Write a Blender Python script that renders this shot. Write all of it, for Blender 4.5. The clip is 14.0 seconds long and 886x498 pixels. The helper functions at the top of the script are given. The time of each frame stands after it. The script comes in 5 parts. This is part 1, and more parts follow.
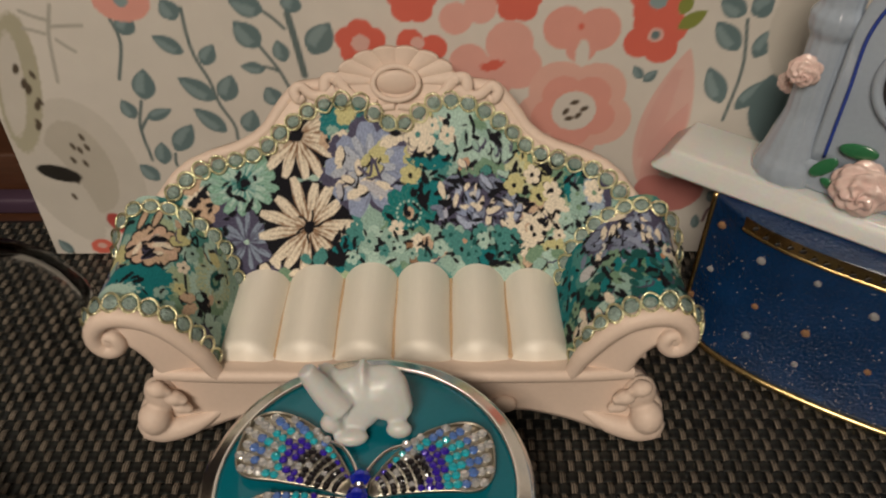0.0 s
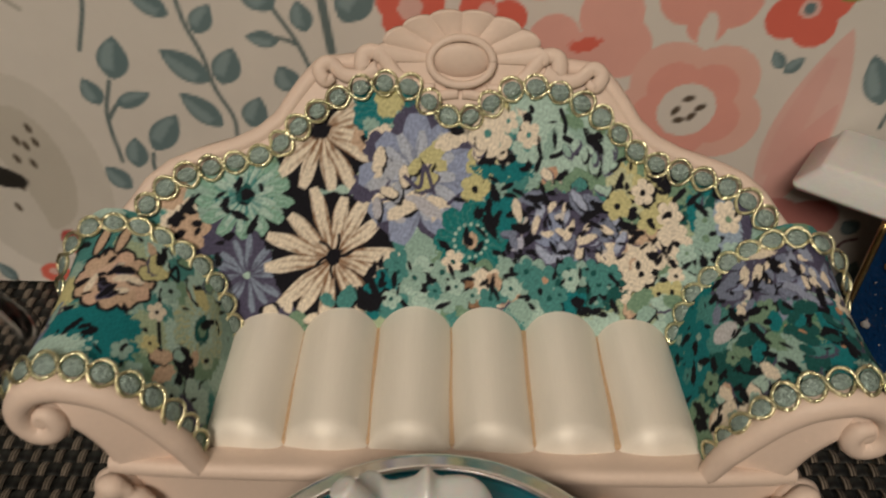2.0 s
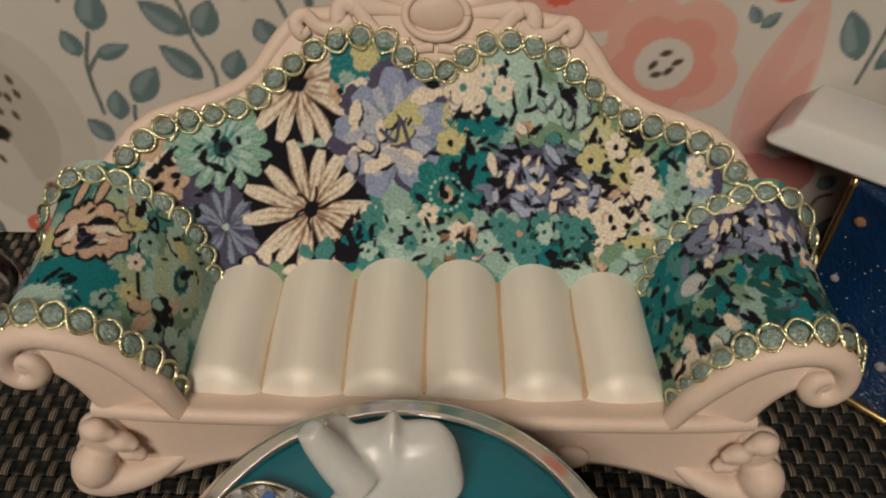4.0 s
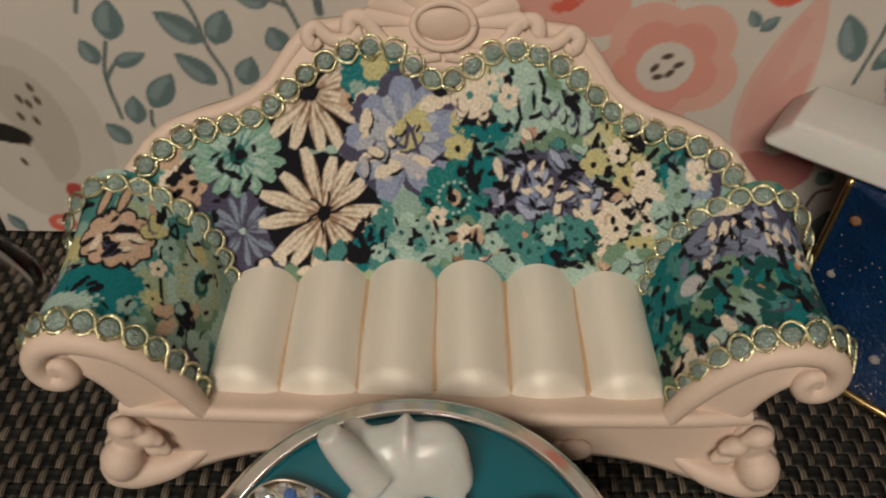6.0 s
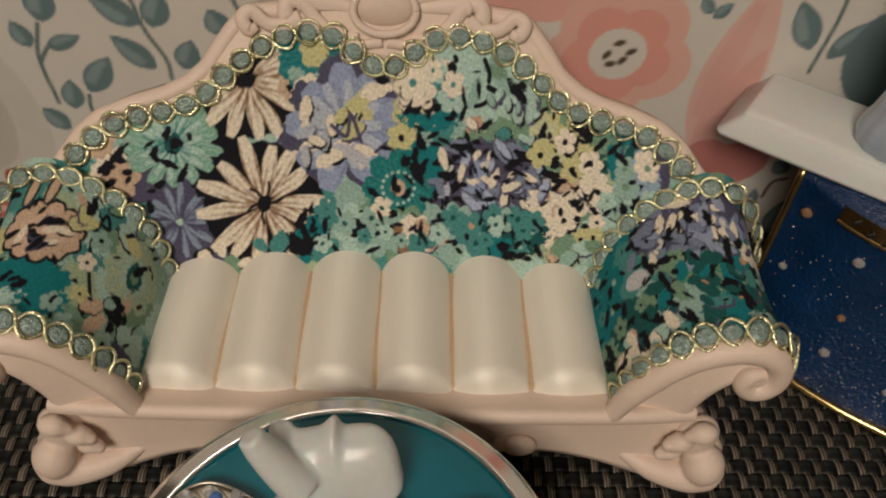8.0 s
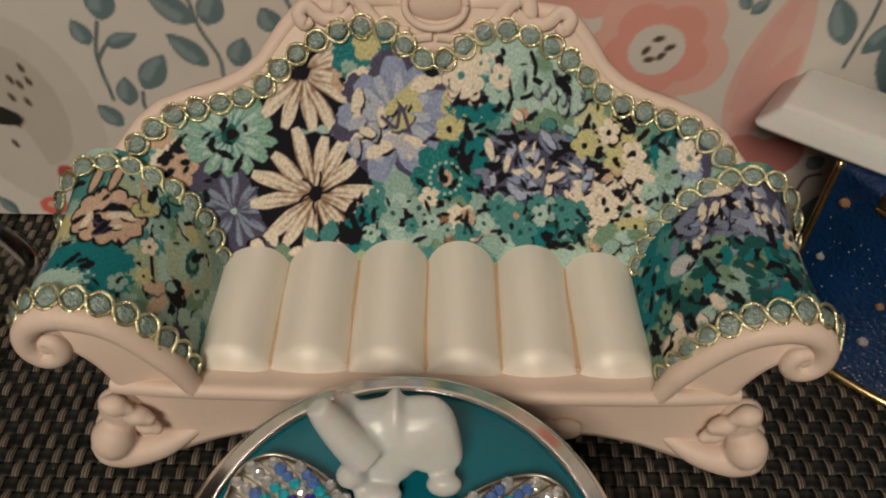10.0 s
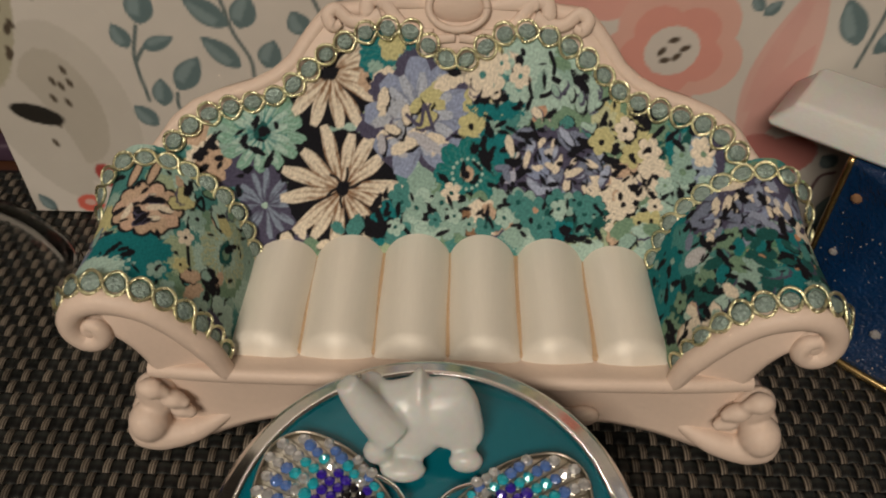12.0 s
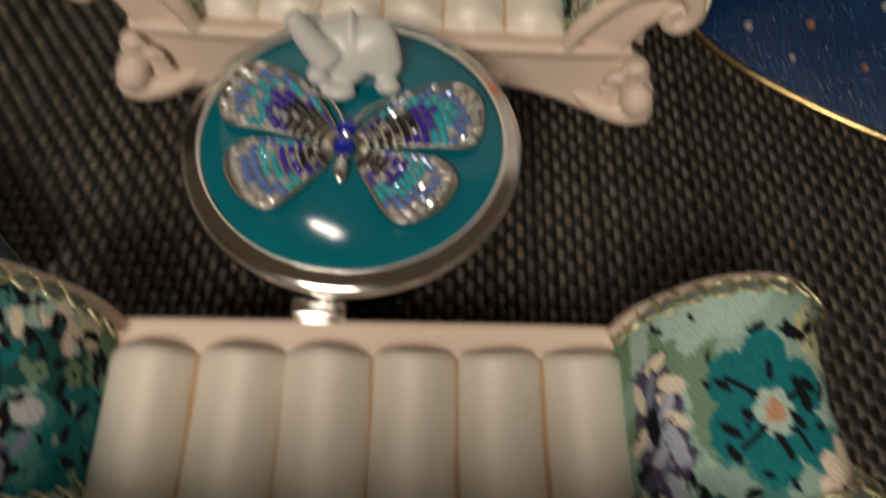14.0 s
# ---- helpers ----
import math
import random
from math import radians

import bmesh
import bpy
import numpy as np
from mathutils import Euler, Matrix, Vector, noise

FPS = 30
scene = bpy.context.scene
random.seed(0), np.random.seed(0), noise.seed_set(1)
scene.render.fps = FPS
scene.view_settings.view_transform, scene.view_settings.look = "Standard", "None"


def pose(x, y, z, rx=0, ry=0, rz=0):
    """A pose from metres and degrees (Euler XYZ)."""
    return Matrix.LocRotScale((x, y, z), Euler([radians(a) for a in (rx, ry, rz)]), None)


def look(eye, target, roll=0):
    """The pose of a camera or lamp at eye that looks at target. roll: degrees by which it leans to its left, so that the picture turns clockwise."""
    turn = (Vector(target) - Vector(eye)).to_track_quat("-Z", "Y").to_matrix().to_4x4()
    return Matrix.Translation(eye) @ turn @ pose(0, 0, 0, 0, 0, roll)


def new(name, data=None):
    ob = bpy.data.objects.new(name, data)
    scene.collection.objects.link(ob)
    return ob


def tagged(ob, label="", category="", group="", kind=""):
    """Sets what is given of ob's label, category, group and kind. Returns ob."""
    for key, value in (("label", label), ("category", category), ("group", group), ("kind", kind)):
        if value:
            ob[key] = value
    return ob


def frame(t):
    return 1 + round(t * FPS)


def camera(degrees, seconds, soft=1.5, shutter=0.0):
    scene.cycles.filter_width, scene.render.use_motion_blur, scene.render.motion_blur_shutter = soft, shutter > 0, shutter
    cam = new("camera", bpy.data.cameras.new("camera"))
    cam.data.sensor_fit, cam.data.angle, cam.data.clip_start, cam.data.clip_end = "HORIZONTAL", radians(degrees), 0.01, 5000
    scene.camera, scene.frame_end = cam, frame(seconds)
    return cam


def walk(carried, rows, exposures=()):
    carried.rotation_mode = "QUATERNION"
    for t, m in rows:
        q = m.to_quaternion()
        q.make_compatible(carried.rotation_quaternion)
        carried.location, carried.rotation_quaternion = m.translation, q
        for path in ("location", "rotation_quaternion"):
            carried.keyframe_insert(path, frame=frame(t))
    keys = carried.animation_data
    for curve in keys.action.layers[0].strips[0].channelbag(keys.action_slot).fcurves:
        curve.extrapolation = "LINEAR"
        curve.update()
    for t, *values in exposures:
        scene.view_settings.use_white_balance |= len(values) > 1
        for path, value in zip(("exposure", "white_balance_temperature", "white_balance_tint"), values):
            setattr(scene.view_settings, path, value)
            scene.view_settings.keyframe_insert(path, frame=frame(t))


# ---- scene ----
cam = camera(58.16, 14.0, soft=2.0, shutter=0.5)
# seconds, place of the eye in metres, turn in degrees
ROWS = [
    (0, 0.01219, -0.12950, 0.18521, 48.519, 0.226, 0.042),
    (0.5, 0.01033, -0.11408, 0.16639, 48.717, 0.299, -0.354),
    (1, 0.00813, -0.08878, 0.14825, 49.951, -1.159, -1.510),
    (1.5, -0.00239, -0.07439, 0.14264, 49.917, -1.562, -1.010),
    (2, -0.00637, -0.08120, 0.14789, 50.020, -1.505, 0.131),
    (2.5, -0.01033, -0.08836, 0.14697, 48.993, -1.566, 1.111),
    (3, -0.00633, -0.08602, 0.14634, 48.378, -1.983, 0.251),
    (5.5, -0.00005, -0.08285, 0.15772, 44.691, -1.235, 0.424),
    (6, -0.00189, -0.08410, 0.15841, 44.876, -1.067, 0.373),
    (6.5, -0.00726, -0.08880, 0.15902, 45.373, -0.096, 1.604),
    (7, -0.00249, -0.08436, 0.16011, 43.987, -0.819, 0.138),
    (7.5, -0.00015, -0.08601, 0.15518, 45.055, -1.397, -1.189),
    (8, 0.00650, -0.07885, 0.15805, 43.193, -2.021, -0.361),
    (8.5, 0.00049, -0.08273, 0.15597, 44.107, -2.092, 0.219),
    (11, -0.00120, -0.08794, 0.15669, 44.975, -0.813, 0.296),
    (11.5, -0.00088, -0.09034, 0.15580, 45.370, -0.627, 0.883),
    (12, -0.00173, -0.09416, 0.15850, 45.248, -0.581, 1.280),
    (12.5, 0.00080, -0.08483, 0.14775, 48.583, -2.144, 0.013),
    (13, 0.00154, -0.08794, 0.15303, 46.950, -0.966, 0.398),
    (13.5, 0.01701, -0.13271, 0.17154, 39.268, 2.159, 1.725),
    (13.6, 0.01129, -0.13515, 0.17749, 36.527, 0.889, 1.496),
    (13.8, 0.00995, -0.14213, 0.16986, 35.368, -0.368, 1.543),
    (14, 0.01014, -0.13905, 0.17142, 29.494, -2.861, 1.458),
]
walk(cam, [(t, pose(x, y, z, rx, ry, rz)) for t, x, y, z, rx, ry, rz in ROWS],
     [(0.0, 0.0), (3.0, -0.13), (13.0, -0.13), (13.5, 0.0), (14.0, -0.08)])

# ---- light: an added warm main light, unseen, and a ceiling tube in a closed room ----
world = bpy.data.worlds.new("room_air")
scene.world = world
world.use_nodes = True
world.node_tree.nodes["Background"].inputs[0].default_value = (0.9, 0.75, 0.6, 1)
world.node_tree.nodes["Background"].inputs[1].default_value = 0.02


def area_lamp(name, place, target, size, watts, colour):
    lamp = bpy.data.lights.new(name, "AREA")
    lamp.shape, lamp.size, lamp.energy, lamp.color = "DISK", size, watts, colour
    ob = new(name, lamp)
    ob.matrix_world = look(place, target)
    return ob


# main light is added out of view, placed to balance brightness
area_lamp("added_main_light", (-0.24, -0.90, 0.98), (0.0, 0.0, 0.0), 0.50, 13.4, (1.0, 0.875, 0.73))
tube_lamp = area_lamp("ceiling_tube_light", (-0.235, 0.60, 1.58), (-0.235, 0.60, 0.0), 0.14, 1.3, (1.0, 0.92, 0.82))
tube_lamp.data.shape, tube_lamp.data.size_y = "RECTANGLE", 0.035
tube_lamp.rotation_euler = (0, 0, radians(-34))

# ---- materials ----
def nodes_of(name):
    m = bpy.data.materials.new(name)
    m.use_nodes = True
    return m, m.node_tree.nodes, m.node_tree.links, m.node_tree.nodes["Principled BSDF"]


def put(node, **values):
    for key, value in values.items():
        node.inputs[key.replace("_", " ")].default_value = value
    return node


def mat(name, colour, rough=0.5, metal=0.0, vary=0.12, scale=60.0, grain=900.0, bump=0.0, bump_scale=800.0, coat=0.0, spec=0.5,
        subsurface=0.0, transmission=0.0, sheen=0.0, tint=None, stretch=(1, 1, 1), island=0.0):
    """A surface whose colour drifts at two scales, with fine relief."""
    m, N, L, b = nodes_of(name)
    where = N.new("ShaderNodeTexCoord")
    mapping = N.new("ShaderNodeMapping")
    mapping.inputs["Scale"].default_value = stretch
    L.new(where.outputs["Object"], mapping.inputs["Vector"])
    big, small = N.new("ShaderNodeTexNoise"), N.new("ShaderNodeTexNoise")
    put(big, Scale=scale, Detail=3.0)
    put(small, Scale=grain, Detail=4.0)
    for n in (big, small):
        L.new(mapping.outputs[0], n.inputs["Vector"])
    dark = tuple(c * (1 - vary * 1.6) for c in colour)
    light = tuple(min(1, c * (1 + vary)) for c in colour) if tint is None else tint
    mix = N.new("ShaderNodeMix")
    mix.data_type = "RGBA"
    mix.inputs[6].default_value, mix.inputs[7].default_value = (*dark, 1), (*light, 1)
    blend = N.new("ShaderNodeMath")
    blend.operation = "MULTIPLY_ADD"
    blend.inputs[1].default_value = 0.55
    L.new(big.outputs["Fac"], blend.inputs[0])
    half = N.new("ShaderNodeMath")
    half.operation = "MULTIPLY"
    half.inputs[1].default_value = 0.45
    L.new(small.outputs["Fac"], half.inputs[0])
    L.new(half.outputs[0], blend.inputs[2])
    L.new(blend.outputs[0], mix.inputs[0])
    out = mix.outputs[2]
    if island:
        info, hsv = N.new("ShaderNodeObjectInfo"), N.new("ShaderNodeHueSaturation")
        ramp = N.new("ShaderNodeMapRange")
        put(ramp, To_Min=1 - island, To_Max=1 + island)
        L.new(info.outputs["Random"], ramp.inputs["Value"])
        L.new(ramp.outputs[0], hsv.inputs["Value"])
        L.new(out, hsv.inputs["Color"])
        out = hsv.outputs[0]
    L.new(out, b.inputs["Base Color"])
    rr = N.new("ShaderNodeMapRange")
    put(rr, To_Min=max(0.02, rough * 0.85), To_Max=min(1, rough * 1.15))
    L.new(big.outputs["Fac"], rr.inputs["Value"])
    L.new(rr.outputs[0], b.inputs["Roughness"])
    put(b, Metallic=metal, Specular_IOR_Level=spec, Coat_Weight=coat, Coat_Roughness=0.06, Sheen_Weight=sheen, Transmission_Weight=transmission)
    if subsurface:
        put(b, Subsurface_Weight=subsurface, Subsurface_Scale=0.004)
    if bump:
        bn, rel = N.new("ShaderNodeBump"), N.new("ShaderNodeTexNoise")
        put(rel, Scale=bump_scale, Detail=3.0)
        L.new(mapping.outputs[0], rel.inputs["Vector"])
        put(bn, Strength=bump, Distance=0.0006)
        L.new(rel.outputs["Fac"], bn.inputs["Height"])
        L.new(bn.outputs[0], b.inputs["Normal"])
    return m


def printed(name, rough, weave, coat=0.0):
    """A surface whose print is carried by the mesh, with a woven or paper grain over it."""
    m, N, L, b = nodes_of(name)
    at = N.new("ShaderNodeAttribute")
    at.attribute_name = "print"
    where = N.new("ShaderNodeTexCoord")
    tone = N.new("ShaderNodeTexNoise")
    put(tone, Scale=1500.0 if weave else 120.0, Detail=3.0)
    L.new(where.outputs["Object"], tone.inputs["Vector"])
    hsv, rng = N.new("ShaderNodeHueSaturation"), N.new("ShaderNodeMapRange")
    put(rng, To_Min=0.95, To_Max=1.05)
    L.new(tone.outputs["Fac"], rng.inputs["Value"])
    L.new(rng.outputs[0], hsv.inputs["Value"])
    L.new(at.outputs["Color"], hsv.inputs["Color"])
    L.new(hsv.outputs[0], b.inputs["Base Color"])
    put(b, Roughness=rough, Coat_Weight=coat, Coat_Roughness=0.2, Specular_IOR_Level=0.12 if weave else 0.35)
    bn = N.new("ShaderNodeBump")
    if weave:
        wx, wz, add = N.new("ShaderNodeTexWave"), N.new("ShaderNodeTexWave"), N.new("ShaderNodeMath")
        wx.bands_direction, wz.bands_direction = "X", "Z"
        for wv in (wx, wz):
            put(wv, Scale=900.0, Distortion=1.5, Detail=1.0)
            L.new(where.outputs["Object"], wv.inputs["Vector"])
        L.new(wx.outputs["Fac"], add.inputs[0])
        L.new(wz.outputs["Fac"], add.inputs[1])
        L.new(add.outputs[0], bn.inputs["Height"])
        put(bn, Strength=0.15, Distance=0.0001)
    else:
        L.new(tone.outputs["Fac"], bn.inputs["Height"])
        put(bn, Strength=0.15, Distance=0.0005)
    L.new(bn.outputs[0], b.inputs["Normal"])
    return m


RESIN = mat("pale_pink_resin", (0.72, 0.575, 0.48), rough=0.55, vary=0.07, scale=45, bump=0.12, bump_scale=500, spec=0.4)
SATIN = mat("cream_satin", (0.82, 0.765, 0.675), rough=0.56, metal=0.12, vary=0.05, scale=40, grain=260, bump=0.07, bump_scale=150, spec=0.9, sheen=0.1, stretch=(14, 1, 14))
# threads wound across each roll spread the shine along it
satin_node, ring = SATIN.node_tree.nodes["Principled BSDF"], SATIN.node_tree.nodes.new("ShaderNodeTangent")
ring.direction_type, ring.axis = "RADIAL", "Y"
put(satin_node, Anisotropic=0.7, Anisotropic_Rotation=0.25)
SATIN.node_tree.links.new(ring.outputs[0], satin_node.inputs["Tangent"])
LINING = mat("peach_satin_lining", (0.52, 0.36, 0.22), rough=0.7, vary=0.1, scale=80)
GOLD = mat("gold_wire", (0.95, 0.86, 0.54), rough=0.28, metal=1.0, vary=0.25, scale=300, bump=0.9, bump_scale=1200)
TINSEL = mat("pale_teal_tinsel", (0.27, 0.36, 0.33), rough=0.25, metal=0.35, vary=0.45, scale=900, grain=2500, bump=0.9, bump_scale=1800)
FABRIC = printed("floral_cotton", 0.72, True)
PAPER = printed("floral_gift_paper", 0.42, False, coat=0.15)
CHROME = mat("silver_plate", (0.88, 0.86, 0.84), rough=0.15, metal=1.0, vary=0.04, scale=90)
SILVER = mat("worked_silver", (0.60, 0.56, 0.48), rough=0.32, metal=1.0, vary=0.3, scale=400)
TEAL = mat("teal_enamel", (0.002, 0.135, 0.185), rough=0.07, vary=0.10, scale=50, coat=0.2, spec=0.35)
AGATE = mat("milky_stone", (0.58, 0.595, 0.58), rough=0.35, vary=0.08, scale=90, subsurface=0.3, coat=0.15)
SPAR = mat("white_satin_spar", (0.66, 0.67, 0.66), rough=0.24, vary=0.12, scale=30, subsurface=0.4, coat=0.15, stretch=(1, 4, 4), bump=0.14, bump_scale=60)
BLUE = mat("blue_satin_enamel", (0.002, 0.022, 0.075), rough=0.24, vary=0.5, scale=90, grain=1500, bump=1.0, bump_scale=1100, coat=0.3, tint=(0.005, 0.048, 0.165))
BRASS = mat("brass_edge", (0.62, 0.45, 0.20), rough=0.25, metal=1.0, vary=0.2, scale=120)
PORCELAIN = mat("pale_blue_porcelain", (0.36, 0.42, 0.50), rough=0.15, vary=0.12, scale=60, coat=0.6)
COBALT = mat("cobalt_glaze", (0.02, 0.05, 0.30), rough=0.15, vary=0.1, coat=0.6)
ROSE = mat("pink_porcelain", (0.74, 0.36, 0.34), rough=0.2, vary=0.1, scale=160, coat=0.5, tint=(0.86, 0.80, 0.72))
LEAFG = mat("green_glaze", (0.03, 0.17, 0.07), rough=0.2, vary=0.2, coat=0.5)
DIAL = mat("clock_dial_dark", (0.06, 0.05, 0.05), rough=0.2, vary=0.2)
WOOD = mat("dark_brown_wood", (0.075, 0.030, 0.015), rough=0.35, vary=0.4, scale=20, grain=120, stretch=(1, 8, 8), coat=0.2)
DARK = mat("black_lacquer", (0.012, 0.010, 0.010), rough=0.3, vary=0.2)
PURPLE = mat("dark_purple_binding", (0.06, 0.035, 0.06), rough=0.4, vary=0.2)
TEALBOX = mat("dark_teal_velvet", (0.004, 0.05, 0.075), rough=0.6, vary=0.4, scale=50, stretch=(12, 1, 1), sheen=0.4)
PLASTER = mat("warm_white_plaster", (0.80, 0.74, 0.66), rough=0.9, vary=0.06, scale=2, grain=30)
CARPET = mat("brown_carpet", (0.16, 0.11, 0.08), rough=0.95, vary=0.3, scale=5, grain=200)
LAMPGLASS = mat("lamp_glass", (0.9, 0.85, 0.75), rough=0.5, vary=0.03)
GEMS = {
    "clear": mat("clear_rhinestone", (0.80, 0.80, 0.82), rough=0.12, metal=0.6, vary=0.4, scale=900, coat=1.0),
    "aqua": mat("aqua_rhinestone", (0.02, 0.42, 0.52), rough=0.10, metal=0.15, vary=0.3, scale=900, coat=1.0),
    "sky": mat("sky_blue_rhinestone", (0.10, 0.20, 0.52), rough=0.10, metal=0.15, vary=0.3, scale=900, coat=1.0),
    "violet": mat("violet_rhinestone", (0.04, 0.015, 0.36), rough=0.10, metal=0.15, vary=0.3, scale=900, coat=1.0),
    "black": mat("black_rhinestone", (0.012, 0.010, 0.014), rough=0.05, metal=0.3, vary=0.3, scale=900, coat=1.0),
    "royal": mat("royal_blue_rhinestone", (0.006, 0.02, 0.50), rough=0.05, metal=0.4, vary=0.2, scale=900, coat=1.0),
    "amber": mat("amber_rhinestone", (0.62, 0.36, 0.20), rough=0.05, metal=0.6, vary=0.3, scale=900, coat=1.0),
}


def glass_material(name, colour):
    """Thin clear glass: sees through, with a mirror shine that grows towards its edges."""
    m, N, L, b = nodes_of(name)
    N.remove(b)
    out = N["Material Output"]
    clear, shine, mix, edge = N.new("ShaderNodeBsdfTransparent"), N.new("ShaderNodeBsdfGlossy"), N.new("ShaderNodeMixShader"), N.new("ShaderNodeFresnel")
    put(clear, Color=(*colour, 1))
    put(shine, Roughness=0.03, Color=(0.5, 0.5, 0.5, 1))
    put(edge, IOR=1.13)
    L.new(edge.outputs[0], mix.inputs[0])
    L.new(clear.outputs[0], mix.inputs[1])
    L.new(shine.outputs[0], mix.inputs[2])
    L.new(mix.outputs[0], out.inputs["Surface"])
    return m


GLASS = glass_material("clear_glass", (0.96, 0.96, 0.96))

# ---- shape helpers: all lengths in millimetres ----
MM = 0.001


def grid(fn, nu, nv, wrap_u=False, wrap_v=False):
    """A sheet of nu x nv points; fn takes two arrays between 0 and 1."""
    u = np.linspace(0, 1, nu, endpoint=not wrap_u)
    v = np.linspace(0, 1, nv, endpoint=not wrap_v)
    U, V = np.meshgrid(u, v, indexing="ij")
    x, y, z = fn(U, V)
    P = np.stack([np.broadcast_to(x, U.shape), np.broadcast_to(y, U.shape), np.broadcast_to(z, U.shape)], -1).reshape(-1, 3)
    iu, iv = np.arange(nu if wrap_u else nu - 1), np.arange(nv if wrap_v else nv - 1)
    A, B = np.meshgrid(iu, iv, indexing="ij")
    a, b = (A + 1) % nu, (B + 1) % nv
    F = np.stack([A * nv + B, a * nv + B, a * nv + b, A * nv + b], -1).reshape(-1, 4)
    return P, F


def join(*pieces):
    P, F, n = [], [], 0
    for p, f in pieces:
        P.append(p)
        F.append(f + n)
        n += len(p)
    return np.concatenate(P), np.concatenate(F)


def ball(c, r, nu=20, nv=12):
    r = (r, r, r) if np.isscalar(r) else r
    return grid(lambda u, v: (c[0] + r[0] * np.cos(2 * np.pi * u) * np.sin(np.pi * v), c[1] + r[1] * np.sin(2 * np.pi * u) * np.sin(np.pi * v),
                              c[2] + r[2] * np.cos(np.pi * v)), nu, nv, wrap_u=True)


def lathe(profile, n=64, c=(0, 0, 0)):
    p = np.array(profile, float)

    def fn(u, v):
        k = v * (len(p) - 1)
        r, z = np.interp(k, range(len(p)), p[:, 0]), np.interp(k, range(len(p)), p[:, 1])
        return c[0] + r * np.cos(2 * np.pi * u), c[1] + r * np.sin(2 * np.pi * u), c[2] + z
    return grid(fn, n, len(p), wrap_u=True)


def spline(points, n):
    """n points along a smooth curve through the given ones."""
    p = np.array(points, float)
    p = np.concatenate([[2 * p[0] - p[1]], p, [2 * p[-1] - p[-2]]])
    t = np.linspace(0, len(p) - 3, n)
    i = np.minimum(t.astype(int), len(p) - 4)
    f = (t - i)[:, None]
    a, b, c, d = p[i], p[i + 1], p[i + 2], p[i + 3]
    return 0.5 * (2 * b + (c - a) * f + (2 * a - 5 * b + 4 * c - d) * f * f + (3 * b - a - 3 * c + d) * f ** 3)


def even(path, n):
    """The same curve with n points at even steps."""
    d = np.concatenate([[0], np.cumsum(np.linalg.norm(np.diff(path, axis=0), axis=1))])
    s = np.linspace(0, d[-1], n)
    return np.stack([np.interp(s, d, path[:, k]) for k in range(path.shape[1])], -1)


def frames(path, up):
    t = np.gradient(path, axis=0)
    t /= np.linalg.norm(t, axis=1)[:, None] + 1e-9
    up = np.broadcast_to(np.array(up, float), path.shape)
    side = np.cross(t, up)
    side /= np.linalg.norm(side, axis=1)[:, None] + 1e-9
    return t, side, np.cross(side, t)


def tube(path, radius, sides=8, up=(0, -1, 0.3), flat=1.0):
    path = np.array(path, float)
    r = np.broadcast_to(np.array(radius, float), (len(path),))
    t, side, nor = frames(path, up)
    # closed ends: the first and last ring shrink to a point
    path = np.concatenate([path[:1], path, path[-1:]])
    r = np.concatenate([[0.001], r, [0.001]])
    side, nor = np.concatenate([side[:1], side, side[-1:]]), np.concatenate([nor[:1], nor, nor[-1:]])
    a = np.linspace(0, 2 * np.pi, sides, endpoint=False)
    P = path[:, None] + r[:, None, None] * (np.cos(a)[None, :, None] * side[:, None] + flat * np.sin(a)[None, :, None] * nor[:, None])
    m, k = len(path), sides
    A, B = np.meshgrid(np.arange(m - 1), np.arange(k), indexing="ij")
    b = (B + 1) % k
    F = np.stack([A * k + B, A * k + b, (A + 1) * k + b, (A + 1) * k + B], -1).reshape(-1, 4)
    return P.reshape(-1, 3), F


def slab_of(fn, nu, nv, thick):
    """A sheet with thickness: fn(u, v) gives front points, thick(x, y, z) the back ones."""
    P, F = grid(fn, nu, nv)
    Q = np.stack(thick(*P.T), -1)
    n = len(P)
    idx = np.arange(n).reshape(nu, nv)
    rim = np.concatenate([idx[:, 0], idx[-1, 1:], idx[-2::-1, -1], idx[0, -2:0:-1]])
    nxt = np.roll(rim, -1)
    side = np.stack([rim, nxt, nxt + n, rim + n], -1)
    return np.concatenate([P, Q]), np.concatenate([F, F[:, ::-1] + n, side])


def mesh_of(name, pf, material, flat=False, paint=None):
    P, F = pf
    me = bpy.data.meshes.new(name)
    me.from_pydata((np.asarray(P) * MM).tolist(), [], [list(dict.fromkeys(f)) for f in np.asarray(F).tolist()])
    me.materials.append(material)
    if paint is not None:
        layer = me.color_attributes.new("print", "FLOAT_COLOR", "POINT")
        layer.data.foreach_set("color", np.concatenate([paint, np.ones((len(paint), 1))], 1).astype(np.float32).ravel())
    me.polygons.foreach_set("use_smooth", [not flat] * len(me.polygons))
    bm = bmesh.new()
    bm.from_mesh(me)
    bmesh.ops.remove_doubles(bm, verts=bm.verts, dist=1e-6)
    bmesh.ops.recalc_face_normals(bm, faces=bm.faces)
    bm.to_mesh(me)
    bm.free()
    me.update()
    return me


def part(name, pf, material, parent=None, label="", flat=False, paint=None):
    ob = new(name, mesh_of(name, pf, material, flat, paint))
    if parent is not None:
        ob.parent = parent
    if label:
        ob["label"] = label
    return ob


def thing(name, label, category, at=None, group="", kind=""):
    ob = new(name)
    ob.empty_display_size = 0.01
    if at is not None:
        ob.matrix_basis = at
    return tagged(ob, label, category, group, kind)


